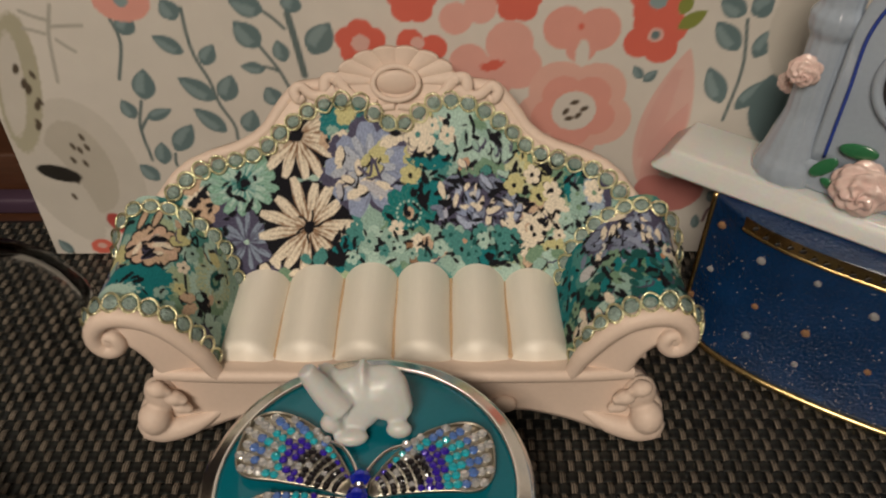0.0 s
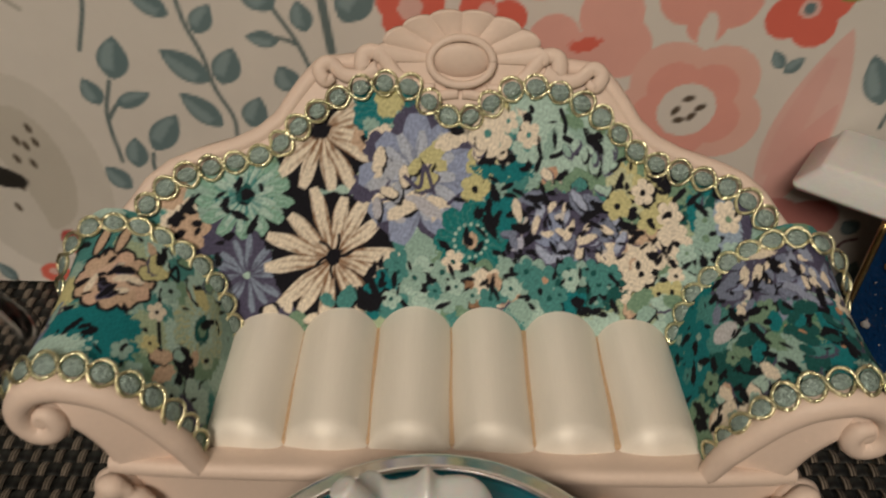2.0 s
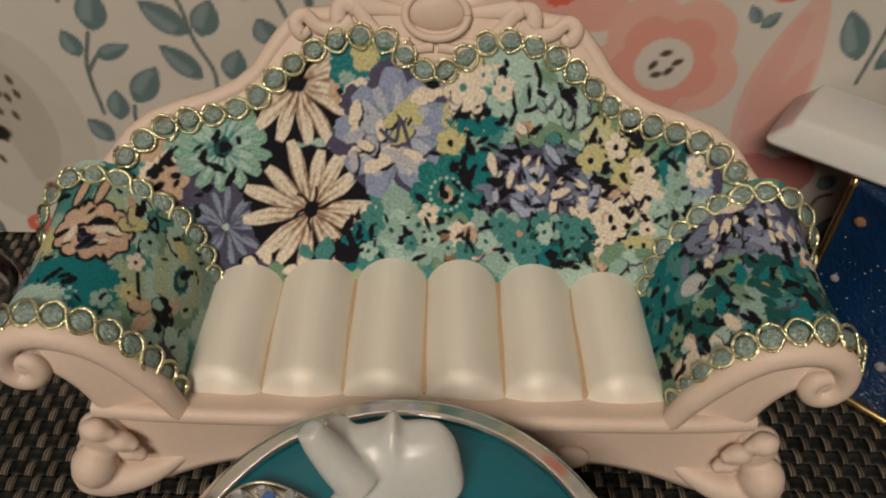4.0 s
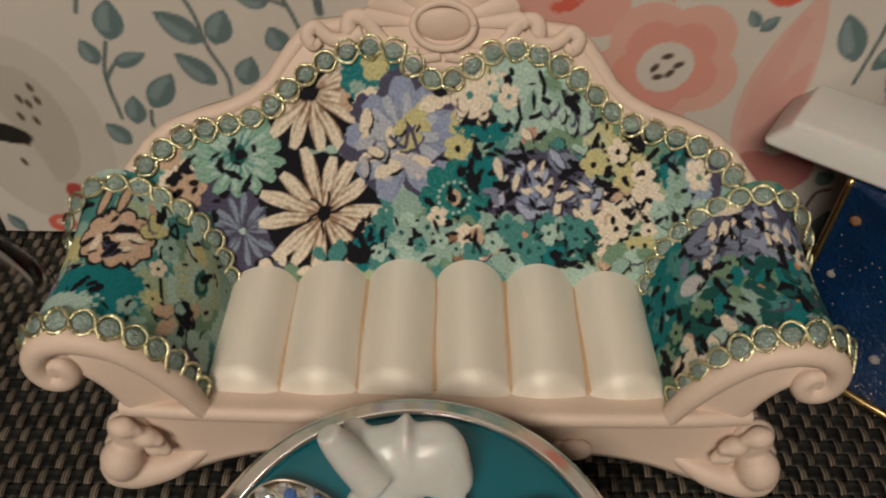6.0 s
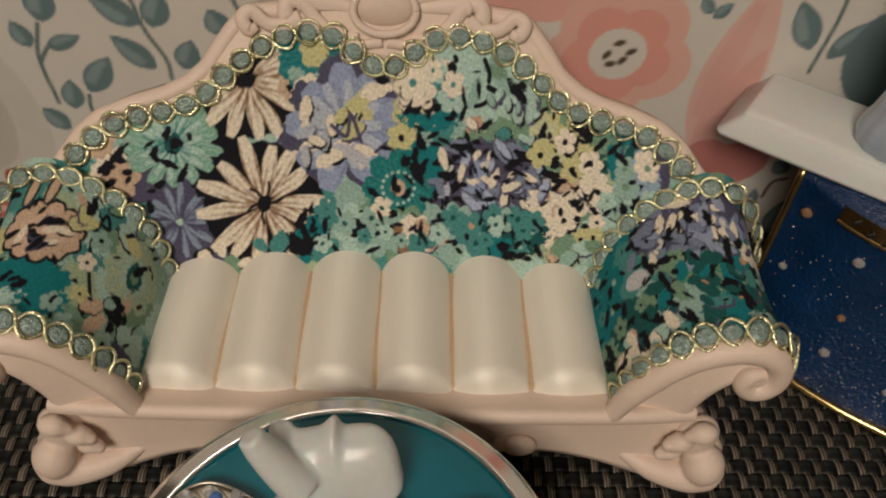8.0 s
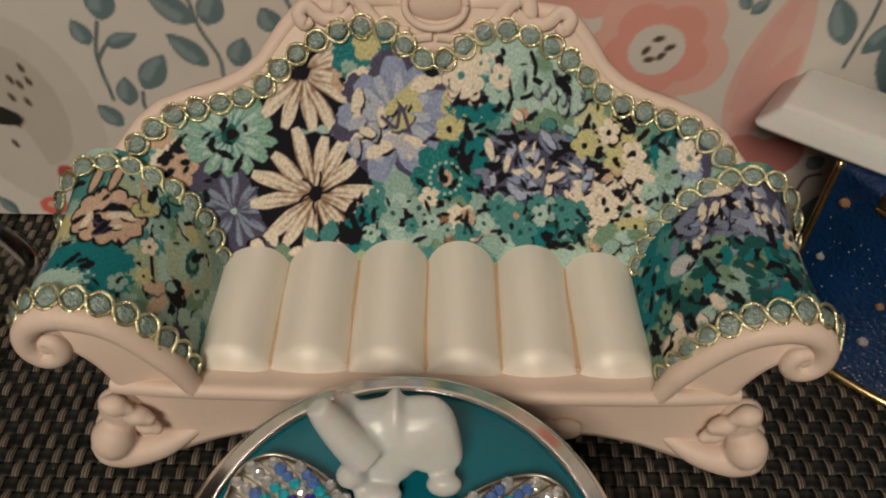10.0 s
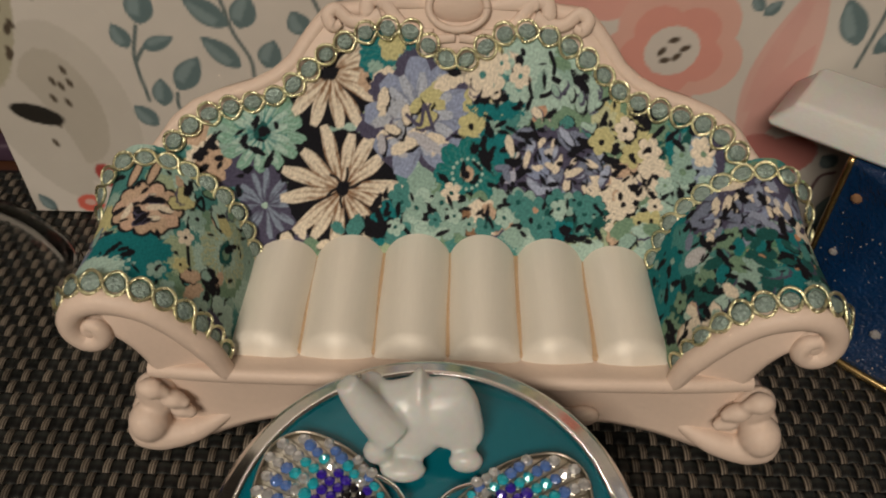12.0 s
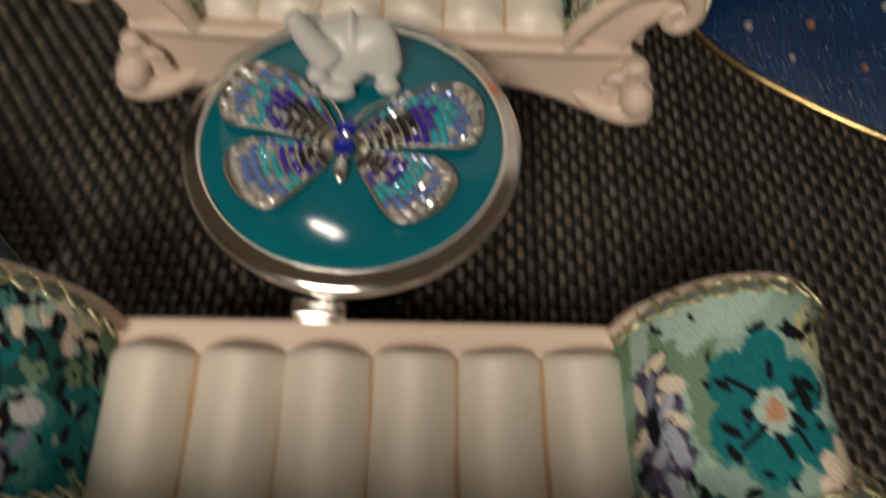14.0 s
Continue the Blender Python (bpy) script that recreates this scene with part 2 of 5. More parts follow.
def box(x0, x1, y0, y1, z0, z1, r=1.0):
    """A block with rounded edges."""
    bm = bmesh.new()
    bmesh.ops.create_cube(bm, size=1, matrix=Matrix.LocRotScale(((x0 + x1) / 2, (y0 + y1) / 2, (z0 + z1) / 2), None, (x1 - x0, y1 - y0, z1 - z0)))
    if r:
        bmesh.ops.bevel(bm, geom=bm.edges[:], offset=r, segments=3, profile=0.5, affect="EDGES")
    bmesh.ops.triangulate(bm, faces=bm.faces[:])
    P = np.array([v.co[:] for v in bm.verts])
    F = np.array([[v.index for v in f.verts] for f in bm.faces])
    bm.free()
    return P, np.concatenate([F, F[:, 2:]], 1)


# ---- the room and the table ----
def plain_box(name, x0, x1, y0, y1, z0, z1, material, kind="structure", r=0.0, label="", category=""):
    ob = part(name, box(x0, x1, y0, y1, z0, z1, r), material, flat=not r)
    return tagged(ob, label, category, kind=kind)


plain_box("floor", -1900, 1900, -1900, 1900, -770, -750, CARPET)
plain_box("ceiling", -1900, 1900, -1900, 1900, 1650, 1670, PLASTER)
plain_box("wall_north", -1900, 1900, 1900, 1950, -750, 1650, PLASTER)
plain_box("wall_south", -1900, 1900, -1950, -1900, -750, 1650, PLASTER)
plain_box("wall_east", 1900, 1950, -1900, 1900, -750, 1650, PLASTER)
plain_box("wall_west", -1950, -1900, -1900, 1900, -750, 1650, PLASTER)

table = thing("table", "dark brown wooden table under the woven place mat", "table", pose(0, 0, -0.0035))
part("tabletop", box(-600, 600, -450, 420, -25, 0, 3), WOOD, table)
for sx in (-560, 560):
    for sy in (-410, 380):
        part("leg", box(sx - 25, sx + 25, sy - 25, sy + 25, -746.5, -25, 3), WOOD, table)

ledge = thing("wooden_shelf_riser", "dark brown wooden riser standing behind the mat", "shelf", pose(0, 0, -0.0035))
part("step", box(-420, 420, 112, 190, 0, 22, 2), WOOD, ledge)
part("strip", box(-420, 420, 104, 111.7, 0, 7, 1.5), PURPLE, ledge, "purple grey edging strip")
part("back_panel", box(-420, 420, 190.3, 205, 0, 300, 2), DARK, ledge, "black back panel")

tube_case = thing("ceiling_tube_lamp", "long white tube lamp fixed to the ceiling", "lamp", pose(-0.235, 0.60, 1.59, 0, 0, -34))
part("housing", box(-300, 300, -95, 95, 4, 59, 4), LAMPGLASS, tube_case)
# unseen body for the added main light; its hanging form is made up
lamp = thing("added_lamp_body", "unseen white hanging shade added round the main light", "lamp", pose(-0.24, -0.90, 1.03))
part("shade", lathe([(0.1, 149), (120, 149), (180, 120), (240, 60), (262, 8), (262, 0), (256, 0), (234, 58), (170, 112), (0.1, 140)], 48), LAMPGLASS, lamp)
part("cord", tube(np.array([(0, 0, 149), (0, 0, 300), (0, 0, 620)], float), 4, 8, (0, 1, 0)), DARK, lamp)

# ---- prints: colours worked out point by point ----
def soft(d, w=0.18):
    return np.clip(0.5 - d / w, 0, 1)[:, None]


class Print:
    """Colours at points u, v (millimetres) that shapes are laid over one after another."""

    def __init__(self, u, v, base, seed=0, edge=0.22):
        self.u, self.v, self.w = u, v, edge
        self.col = np.tile(np.array(base, float), (len(u), 1))
        self.rng = np.random.default_rng(seed)
        r = self.rng.uniform(0, 6.28, 8)
        self.n1 = np.sin(u * 1.9 + r[0] + 1.3 * np.sin(v * 1.1 + r[1])) * np.sin(v * 2.1 + r[2] + np.sin(u * 1.4 + r[3]))
        self.n2 = np.sin(u * 4.7 + r[4] + 2 * np.sin(v * 2.3)) * np.sin(v * 5.1 + r[5] + 2 * np.sin(u * 2.9))

    def brush(self, amount=0.13):
        """Strokes of the brush, lighter and darker."""
        u, v = self.u, self.v
        a = np.sin(u * 2.3 + v * 5.5 + 2.2 * self.n1) * np.sin(u * 0.9 - v * 1.3)
        b = np.sin(u * 6.1 - v * 2.7 + 2.5 * self.n1) * np.sin(u * 1.1 + v * 0.7)
        self.col = np.clip(self.col * (1 + amount * (a + b))[:, None], 0, 1)
        return self.col

    def lay(self, mask, colour):
        self.col += (np.array(colour) - self.col) * mask

    def wash(self, colours, count, jitter=1.0):
        lo, hi = (self.u.min(), self.v.min()), (self.u.max(), self.v.max())
        P = self.rng.uniform(lo, hi, (count, 2))
        which = self.rng.integers(0, len(colours), count)
        best, idx = np.full(len(self.u), 1e9), np.zeros(len(self.u), int)
        uu, vv = self.u + jitter * self.n1, self.v + jitter * self.n2
        for i, (a, b) in enumerate(P):
            d = (uu - a) ** 2 + (vv - b) ** 2
            m = d < best
            best[m], idx[m] = d[m], i
        self.col = np.array(colours, float)[which[idx]]

    def blob(self, cx, cy, rx, ry, colour, rot=0.0, rough=0.25):
        c, s = math.cos(rot), math.sin(rot)
        a, b = self.u - cx, self.v - cy
        p, q = (a * c + b * s) / rx, (b * c - a * s) / ry
        d = (np.sqrt(p * p + q * q) - 1 - rough * (0.65 * self.n1 + 0.35 * self.n2) * min(1, 2.2 / min(rx, ry))) * min(rx, ry)
        self.lay(soft(d, self.w), colour)

    def flower(self, cx, cy, R, n, colour, inner=None, core=None, rot=0.0, deep=0.25, squash=1.0, streak=None, core_r=0.2, inner_r=0.55):
        """Round petals: n lobes, cut in by deep, with streaks from the middle."""
        a, b = self.u - cx, (self.v - cy) / squash
        r, th = np.hypot(a, b), np.arctan2(b, a) + rot
        edge = R * (1 - deep + deep * np.abs(np.cos(n * th / 2)) ** 0.6) * (1 + 0.05 * self.n1)
        self.lay(soft(r - edge, self.w), colour)
        if streak is not None:
            m = soft(r - edge * 0.95, self.w) * np.clip(np.sin(th * n * 3 + 2 * self.n1 + r) * 1.5 - 0.5, 0, 1)[:, None] * 0.7
            self.lay(m, streak)
        if inner is not None:
            ie = edge * inner_r * (1 + 0.35 * np.sin(th * n * 2 + 3 * self.n1))
            self.lay(soft(r - ie, self.w * 2), inner)
        if core is not None:
            self.lay(soft(r - R * core_r * (1 + 0.3 * self.n1), self.w), core)

    def daisy(self, cx, cy, R, n, light, dark, core, gap, rot=0.0, ground=1.05, seed=0, thin=0.62):
        """Long separate petals on a dark ground, paler towards their tips."""
        g = np.random.default_rng(seed)
        self.blob(cx, cy, R * ground * 0.8, R * ground * 0.8, gap, 0, 0.12)
        for i in range(n):
            th = rot + 2 * np.pi * i / n + g.uniform(-0.12, 0.12)
            L = R * g.uniform(0.82, 1.08)
            a, b = self.u - cx, self.v - cy
            p, q = a * math.cos(th) + b * math.sin(th), b * math.cos(th) - a * math.sin(th)
            q = q + 0.1 * np.sin(p * 0.9 + i)
            t = np.clip(p / L, 0, 1)
            half = thin * R * math.pi / n * (0.10 + 1.25 * np.sin(np.pi * np.clip(t, 0, 1) ** 1.15 * 0.84))
            d = np.maximum(np.abs(q) - half, np.maximum(p - L, 0.1 * R - p))
            m = soft(d, self.w)
            shade = np.clip(0.75 * (np.abs(q) / (half + 0.01)) ** 2 + 0.42 * np.sin(q * 5 + i + 0.4 * p) + 1.4 * (0.52 - t) + 0.25 * self.n1, 0, 1)[:, None]
            self.col += (np.array(light) * (1 - shade) + np.array(dark) * shade - self.col) * m
        self.blob(cx, cy, R * 0.09, R * 0.09, core)

    def specks(self, count, x0, x1, y0, y1, size, colour, stretch=2.2):
        for _ in range(count):
            k = self.rng.uniform(0.5, 1.25) * size
            self.blob(self.rng.uniform(x0, x1), self.rng.uniform(y0, y1), k * self.rng.uniform(1, stretch), k * 0.75, colour, self.rng.uniform(0, 3.14), 0.35)

    def posies(self, count, x0, x1, y0, y1, size, colours, core=None, n=5):
        for _ in range(count):
            k = self.rng.uniform(0.7, 1.2) * size
            self.flower(self.rng.uniform(x0, x1), self.rng.uniform(y0, y1), k, n, colours[self.rng.integers(len(colours))], core=core, rot=self.rng.uniform(0, 3), deep=0.4, core_r=0.22)

    def line(self, points, width, colour):
        p = spline(points, 40)
        best = np.full(len(self.u), 1e9)
        for (a, b), (c, d) in zip(p[:-1], p[1:]):
            dx, dy = c - a, d - b
            t = np.clip(((self.u - a) * dx + (self.v - b) * dy) / (dx * dx + dy * dy + 1e-9), 0, 1)
            best = np.minimum(best, np.hypot(self.u - a - t * dx, self.v - b - t * dy))
        self.lay(soft(best - width / 2, self.w), colour)

    def leaf(self, x0, y0, x1, y1, width, colour=(0.125, 0.185, 0.195), light=(0.235, 0.315, 0.325)):
        """A pointed leaf from stalk to tip, paler on a part of one half."""
        L = math.hypot(x1 - x0, y1 - y0)
        c, s = (x1 - x0) / L, (y1 - y0) / L
        a, b = self.u - x0, self.v - y0
        t, q = (a * c + b * s) / L, b * c - a * s
        tt = np.clip(t, 0, 1)
        half = 0.5 * width * np.sin(np.pi * tt ** 0.85) ** 0.8
        d = np.maximum(np.abs(q) - half, np.maximum(-t, t - 1) * L)
        self.lay(soft(d, self.w), colour)
        inner = np.maximum(np.maximum(q - half * 0.75, -q - half * 0.05 + 0.2 * self.n1), np.maximum(0.22 - t, t - 0.86) * L)
        self.lay(soft(inner, self.w * 2) * 0.8, light)


CREAM, BEIGE, TAN = (0.72, 0.64, 0.52), (0.52, 0.375, 0.27), (0.25, 0.145, 0.085)
INK, AQUA, MINT = (0.008, 0.008, 0.012), (0.010, 0.165, 0.185), (0.27, 0.41, 0.36)
SAGE, LEMON, LILAC = (0.17, 0.28, 0.19), (0.52, 0.49, 0.25), (0.18, 0.21, 0.30)
PLUM, SEA, FOREST = (0.075, 0.07, 0.12), (0.065, 0.225, 0.215), (0.013, 0.085, 0.08)
ICE = (0.38, 0.53, 0.47)


def petals(p, count, cx, cy, rx, ry, size, colours, long=2.0):
    """Loose petals strewn over an oval."""
    for _ in range(count):
        a, r = p.rng.uniform(0, 6.28), math.sqrt(p.rng.uniform(0, 1))
        k = size * p.rng.uniform(0.6, 1.2)
        x, y, turn, edge = cx + rx * r * math.cos(a), cy + ry * r * math.sin(a), p.rng.uniform(0, 3.14), p.rng.uniform()
        if edge < 0.45:
            p.blob(x + 0.25, y - 0.3, k * long + 0.25, k + 0.25, INK if edge < 0.2 else PLUM, turn, 0.2)
        p.blob(x, y, k * long, k, colours[p.rng.integers(len(colours))], turn, 0.2)


def print_back(u, v):
    p = Print(u - 1.2, v, MINT, 3)
    p.wash([MINT, SAGE, SEA, MINT, ICE, (0.34, 0.42, 0.28)], 150, 0.7)
    # left side
    p.blob(-48, 43, 10, 7, PLUM, 0.2)
    p.blob(-42, 34, 9, 7, PLUM)
    p.blob(-52, 36, 7, 6, SEA)
    p.posies(4, -60, -53, 44, 54, 4, [LEMON, BEIGE, CREAM])
    p.blob(-59, 54, 4, 3, BEIGE)
    p.specks(9, -61, -50, 43, 56, 1.3, INK)
    p.daisy(-44, 37.5, 8, 13, (0.22, 0.27, 0.36), PLUM, ICE, PLUM, 0.4, 0.9, 6, 0.3)
    p.blob(-33, 51, 3.5, 8, INK, -0.2)
    p.blob(-37, 45, 4, 4, INK)
    p.flower(-43.9, 52.2, 9.6, 13, (0.20, 0.37, 0.29), inner=SEA, rot=0.2, deep=0.45, streak=ICE, squash=0.82, inner_r=0.5)
    p.daisy(-43.9, 52.4, 6.5, 14, ICE, SEA, INK, SEA, 0.1, 0.6, 9, 0.36)
    p.flower(-43.9, 52.6, 1.9, 5, FOREST, core=INK, core_r=0.5)
    p.specks(9, -48, -40, 49.5, 55.5, 0.7, INK)
    # two large daisies
    p.daisy(-28.6, 63.2, 12.0, 14, CREAM, TAN, INK, INK, 0.35, 1.08, 1, 0.40)
    p.line([(-34, 67), (-31, 66), (-29, 63), (-27, 66), (-24, 68)], 0.9, INK)
    p.blob(-28.9, 63.3, 2.2, 1.3, INK, 0.3)
    p.blob(-19.5, 62, 3, 2.6, BEIGE)
    p.blob(-19.5, 62, 1.4, 1.2, INK)
    p.daisy(-26.6, 39.8, 14.2, 14, CREAM, TAN, INK, INK, 0.1, 1.1, 2, 0.36)
    p.blob(-26.4, 40.4, 1.7, 1.2, INK, 0.4)
    for q in range(5):
        p.line([(-26.4, 40.2), (-26.4 + 2.2 * math.cos(q * 1.1), 40.2 + 2.6 * math.sin(q * 1.1)), (-26.4 + 3.8 * math.cos(q * 1.1 + 0.2), 40.2 + 4.2 * math.sin(q * 1.1 + 0.2))], 0.6, INK)
    # teal round flower, white bud
    p.flower(-15.5, 67.5, 7.2, 9, AQUA, deep=0.12, streak=SEA)
    p.blob(-15.2, 68.2, 2.8, 2.8, LEMON)
    p.posies(5, -20, -10, 64, 66, 1.4, [MINT])
    p.blob(-16, 60.5, 4.2, 3.8, CREAM)
    p.blob(-7, 68, 3, 2.4, CREAM)
    p.blob(-3.5, 65, 2.5, 2.5, CREAM)
    # lilac flower
    p.blob(-12, 62.5, 3.2, 5.5, PLUM, -0.4)
    p.flower(-9.2, 54.4, 13.8, 7, PLUM, rot=0.3, deep=0.45, squash=0.86)
    p.daisy(-9.2, 54.6, 12.6, 9, (0.27, 0.32, 0.47), LILAC, LILAC, PLUM, 0.2, 0.7, 4, 0.5)
    p.daisy(-9.2, 54.6, 9.0, 13, (0.42, 0.46, 0.55), LILAC, LILAC, LILAC, 0.5, 0.5, 14, 0.4)
    petals(p, 14, -12, 49.5, 7, 3, 1.2, [CREAM, CREAM, (0.45, 0.45, 0.5)], 2.4)
    petals(p, 10, -15, 55, 4.5, 3.5, 1.2, [CREAM, (0.4, 0.43, 0.5)], 2.0)
    petals(p, 7, -7.5, 57, 3.5, 4, 1.3, [LEMON, LEMON, CREAM], 1.7)
    p.line([(-12, 55), (-9, 53), (-8, 57), (-6, 52)], 0.8, PLUM)
    p.line([(-3, 50), (0, 52), (3, 51)], 0.7, PLUM)
    p.blob(-2.5, 61.5, 3.4, 1.6, CREAM, 0.3)
    p.posies(3, 1.5, 4, 52, 58, 2.6, [LEMON], INK)
    # white blossom on aqua, upper right
    p.blob(9, 59, 7, 4.5, AQUA, 0.3, 0.6)
    p.blob(14, 65, 9, 6, ICE)
    petals(p, 26, 7.5, 63.5, 6.5, 4.5, 1.7, [CREAM, CREAM, CREAM, LEMON], 1.4)
    petals(p, 6, 10, 63, 4, 3, 0.9, [SEA, AQUA], 1.5)
    p.specks(15, 1, 14, 58, 69, 1.0, INK)
    p.blob(22, 60, 8, 7, ICE, 0.2, 0.4)
    petals(p, 12, 24, 61, 7, 6, 1.2, [MINT, SAGE, (0.36, 0.5, 0.44)], 2.4)
    p.line([(19, 67.5), (20, 65.5), (20, 64)], 0.9, INK)
    p.line([(20, 63), (22, 62), (22.5, 60.5)], 1.1, INK)
    p.line([(17.5, 59.5), (19, 60), (20.2, 61)], 0.9, INK)
    petals(p, 4, 19.5, 55.5, 3.5, 1.5, 1.2, [(0.5, 0.3, 0.2), CREAM, SAGE], 1.6)
    for a, b in ((17.5, 51.6), (23.6, 54.2)):
        p.blob(a, b, 3.6, 3.2, SAGE, 0, 0.3)
        p.blob(a, b, 2.0, 1.8, INK)
        p.blob(a - 0.2, b + 0.4, 1.6, 1.3, SEA)
    # lilac cluster on plum
    p.blob(19, 46, 14, 7.5, PLUM, 0.1, 0.5)
    p.specks(14, 8, 31, 40, 53, 1.5, INK)
    petals(p, 46, 20, 45.5, 13, 7, 1.35, [LILAC, LILAC, (0.25, 0.30, 0.45), PLUM], 2.1)
    petals(p, 13, 21, 45, 11, 6, 0.8, [CREAM, (0.55, 0.52, 0.5)], 2.0)
    p.blob(10.3, 43.3, 2.8, 1.9, (0.42, 0.44, 0.55), -0.3, 0.05)
    # teal flowers in the middle
    p.flower(7, 47.5, 5.5, 7, AQUA, deep=0.35)
    p.flower(1.8, 43.0, 7.6, 8, (0.012, 0.17, 0.17), deep=0.22, streak=SEA)
    for q in range(16):
        p.blob(1.8 + 3.4 * math.cos(q * 0.39), 43 + 3.2 * math.sin(q * 0.39), 0.38, 0.38, ICE, 0, 0.05)
    p.blob(1.8, 43, 1.6, 1.5, BEIGE)
    p.blob(1.6, 42.8, 0.9, 0.9, INK)
    p.specks(7, -6, 8, 37, 50, 1.2, INK)
    # cream clusters, right
    p.blob(38, 53, 9, 6, SAGE, 0, 0.5)
    p.posies(9, 31, 44, 49, 57, 3.0, [LEMON, LEMON, (0.50, 0.52, 0.33)], INK)
    p.specks(14, 31, 45, 48, 58, 1.1, INK)
    p.blob(36.5, 40, 7, 8, CREAM, 0.15, 0.45)
    petals(p, 18, 36.5, 40, 7, 8, 1.8, [CREAM, CREAM, BEIGE], 1.5)
    p.specks(30, 29, 43, 32, 48, 1.05, INK, 2.8)
    petals(p, 20, 48, 44, 6, 8, 2.0, [SAGE, MINT, (0.34, 0.42, 0.28), ICE], 1.8)
    petals(p, 14, 51, 52, 6, 3.5, 1.3, [SEA, AQUA, ICE, MINT], 2.6)
    p.blob(55.5, 51, 2.5, 4, PLUM, 0.3)
    p.blob(53, 50, 3, 5, (0.28, 0.36, 0.46), 0.3, 0.3)
    p.specks(7, 42, 56, 49, 57, 0.9, FOREST, 3.0)
    p.specks(60, -2, 56, 31, 66, 0.75, INK, 2.6)
    p.specks(14, -60, -42, 32, 54, 0.8, INK, 2.6)
    p.specks(46, 4, 56, 32, 66, 1.15, INK, 2.4)
    p.specks(12, -20, 4, 31, 40, 1.2, INK, 2.4)
    # finer petals over the right half
    p.posies(9, 2, 16, 60, 68, 2.7, [CREAM, CREAM, ICE], SEA)
    petals(p, 10, 24, 58, 9, 5, 0.8, [ICE, MINT, SAGE], 2.2)
    petals(p, 26, 21, 46, 13, 6, 0.75, [(0.36, 0.41, 0.55), LILAC, LILAC, CREAM], 2.6)
    p.posies(13, 30, 45, 34, 55, 2.5, [CREAM, CREAM, LEMON], INK)
    p.posies(9, 43, 56, 36, 52, 2.4, [ICE, MINT, SEA, CREAM], SAGE)
    p.specks(52, 2, 56, 36, 66, 0.65, INK, 3.0)
    # low band over the rolls
    p.posies(7, -14, 4, 31, 37.5, 4.2, [MINT, ICE, SAGE], FOREST)
    p.posies(4, -20, -13, 30, 36, 3.2, [SEA, AQUA], INK)
    p.specks(20, -20, 6, 30, 38.5, 1.15, INK)
    petals(p, 12, 7, 33, 4.5, 3.5, 1.6, [BEIGE, CREAM, CREAM, TAN], 1.5)
    p.posies(8, 10, 24, 32, 40, 3.2, [SEA, MINT, SAGE, (0.05, 0.2, 0.17)], (0.5, 0.3, 0.2))
    p.blob(28, 35.5, 6, 4.5, FOREST, 0, 0.5)
    p.posies(7, 22, 34, 31, 40, 2.6, [AQUA, SEA, FOREST], MINT)
    p.specks(26, 5, 34, 30, 40, 1.1, INK)
    p.posies(26, -16, 32, 31, 39, 2.3, [ICE, MINT, CREAM, SEA, SAGE], FOREST)
    p.specks(30, -18, 32, 30, 39, 0.6, INK, 3.0)
    petals(p, 10, -38, 30, 20, 3, 1.5, [MINT, CREAM, SEA, INK], 1.6)
    petals(p, 14, 46, 31, 12, 4, 1.6, [MINT, SAGE, LEMON, ICE], 1.8)
    return p.brush()


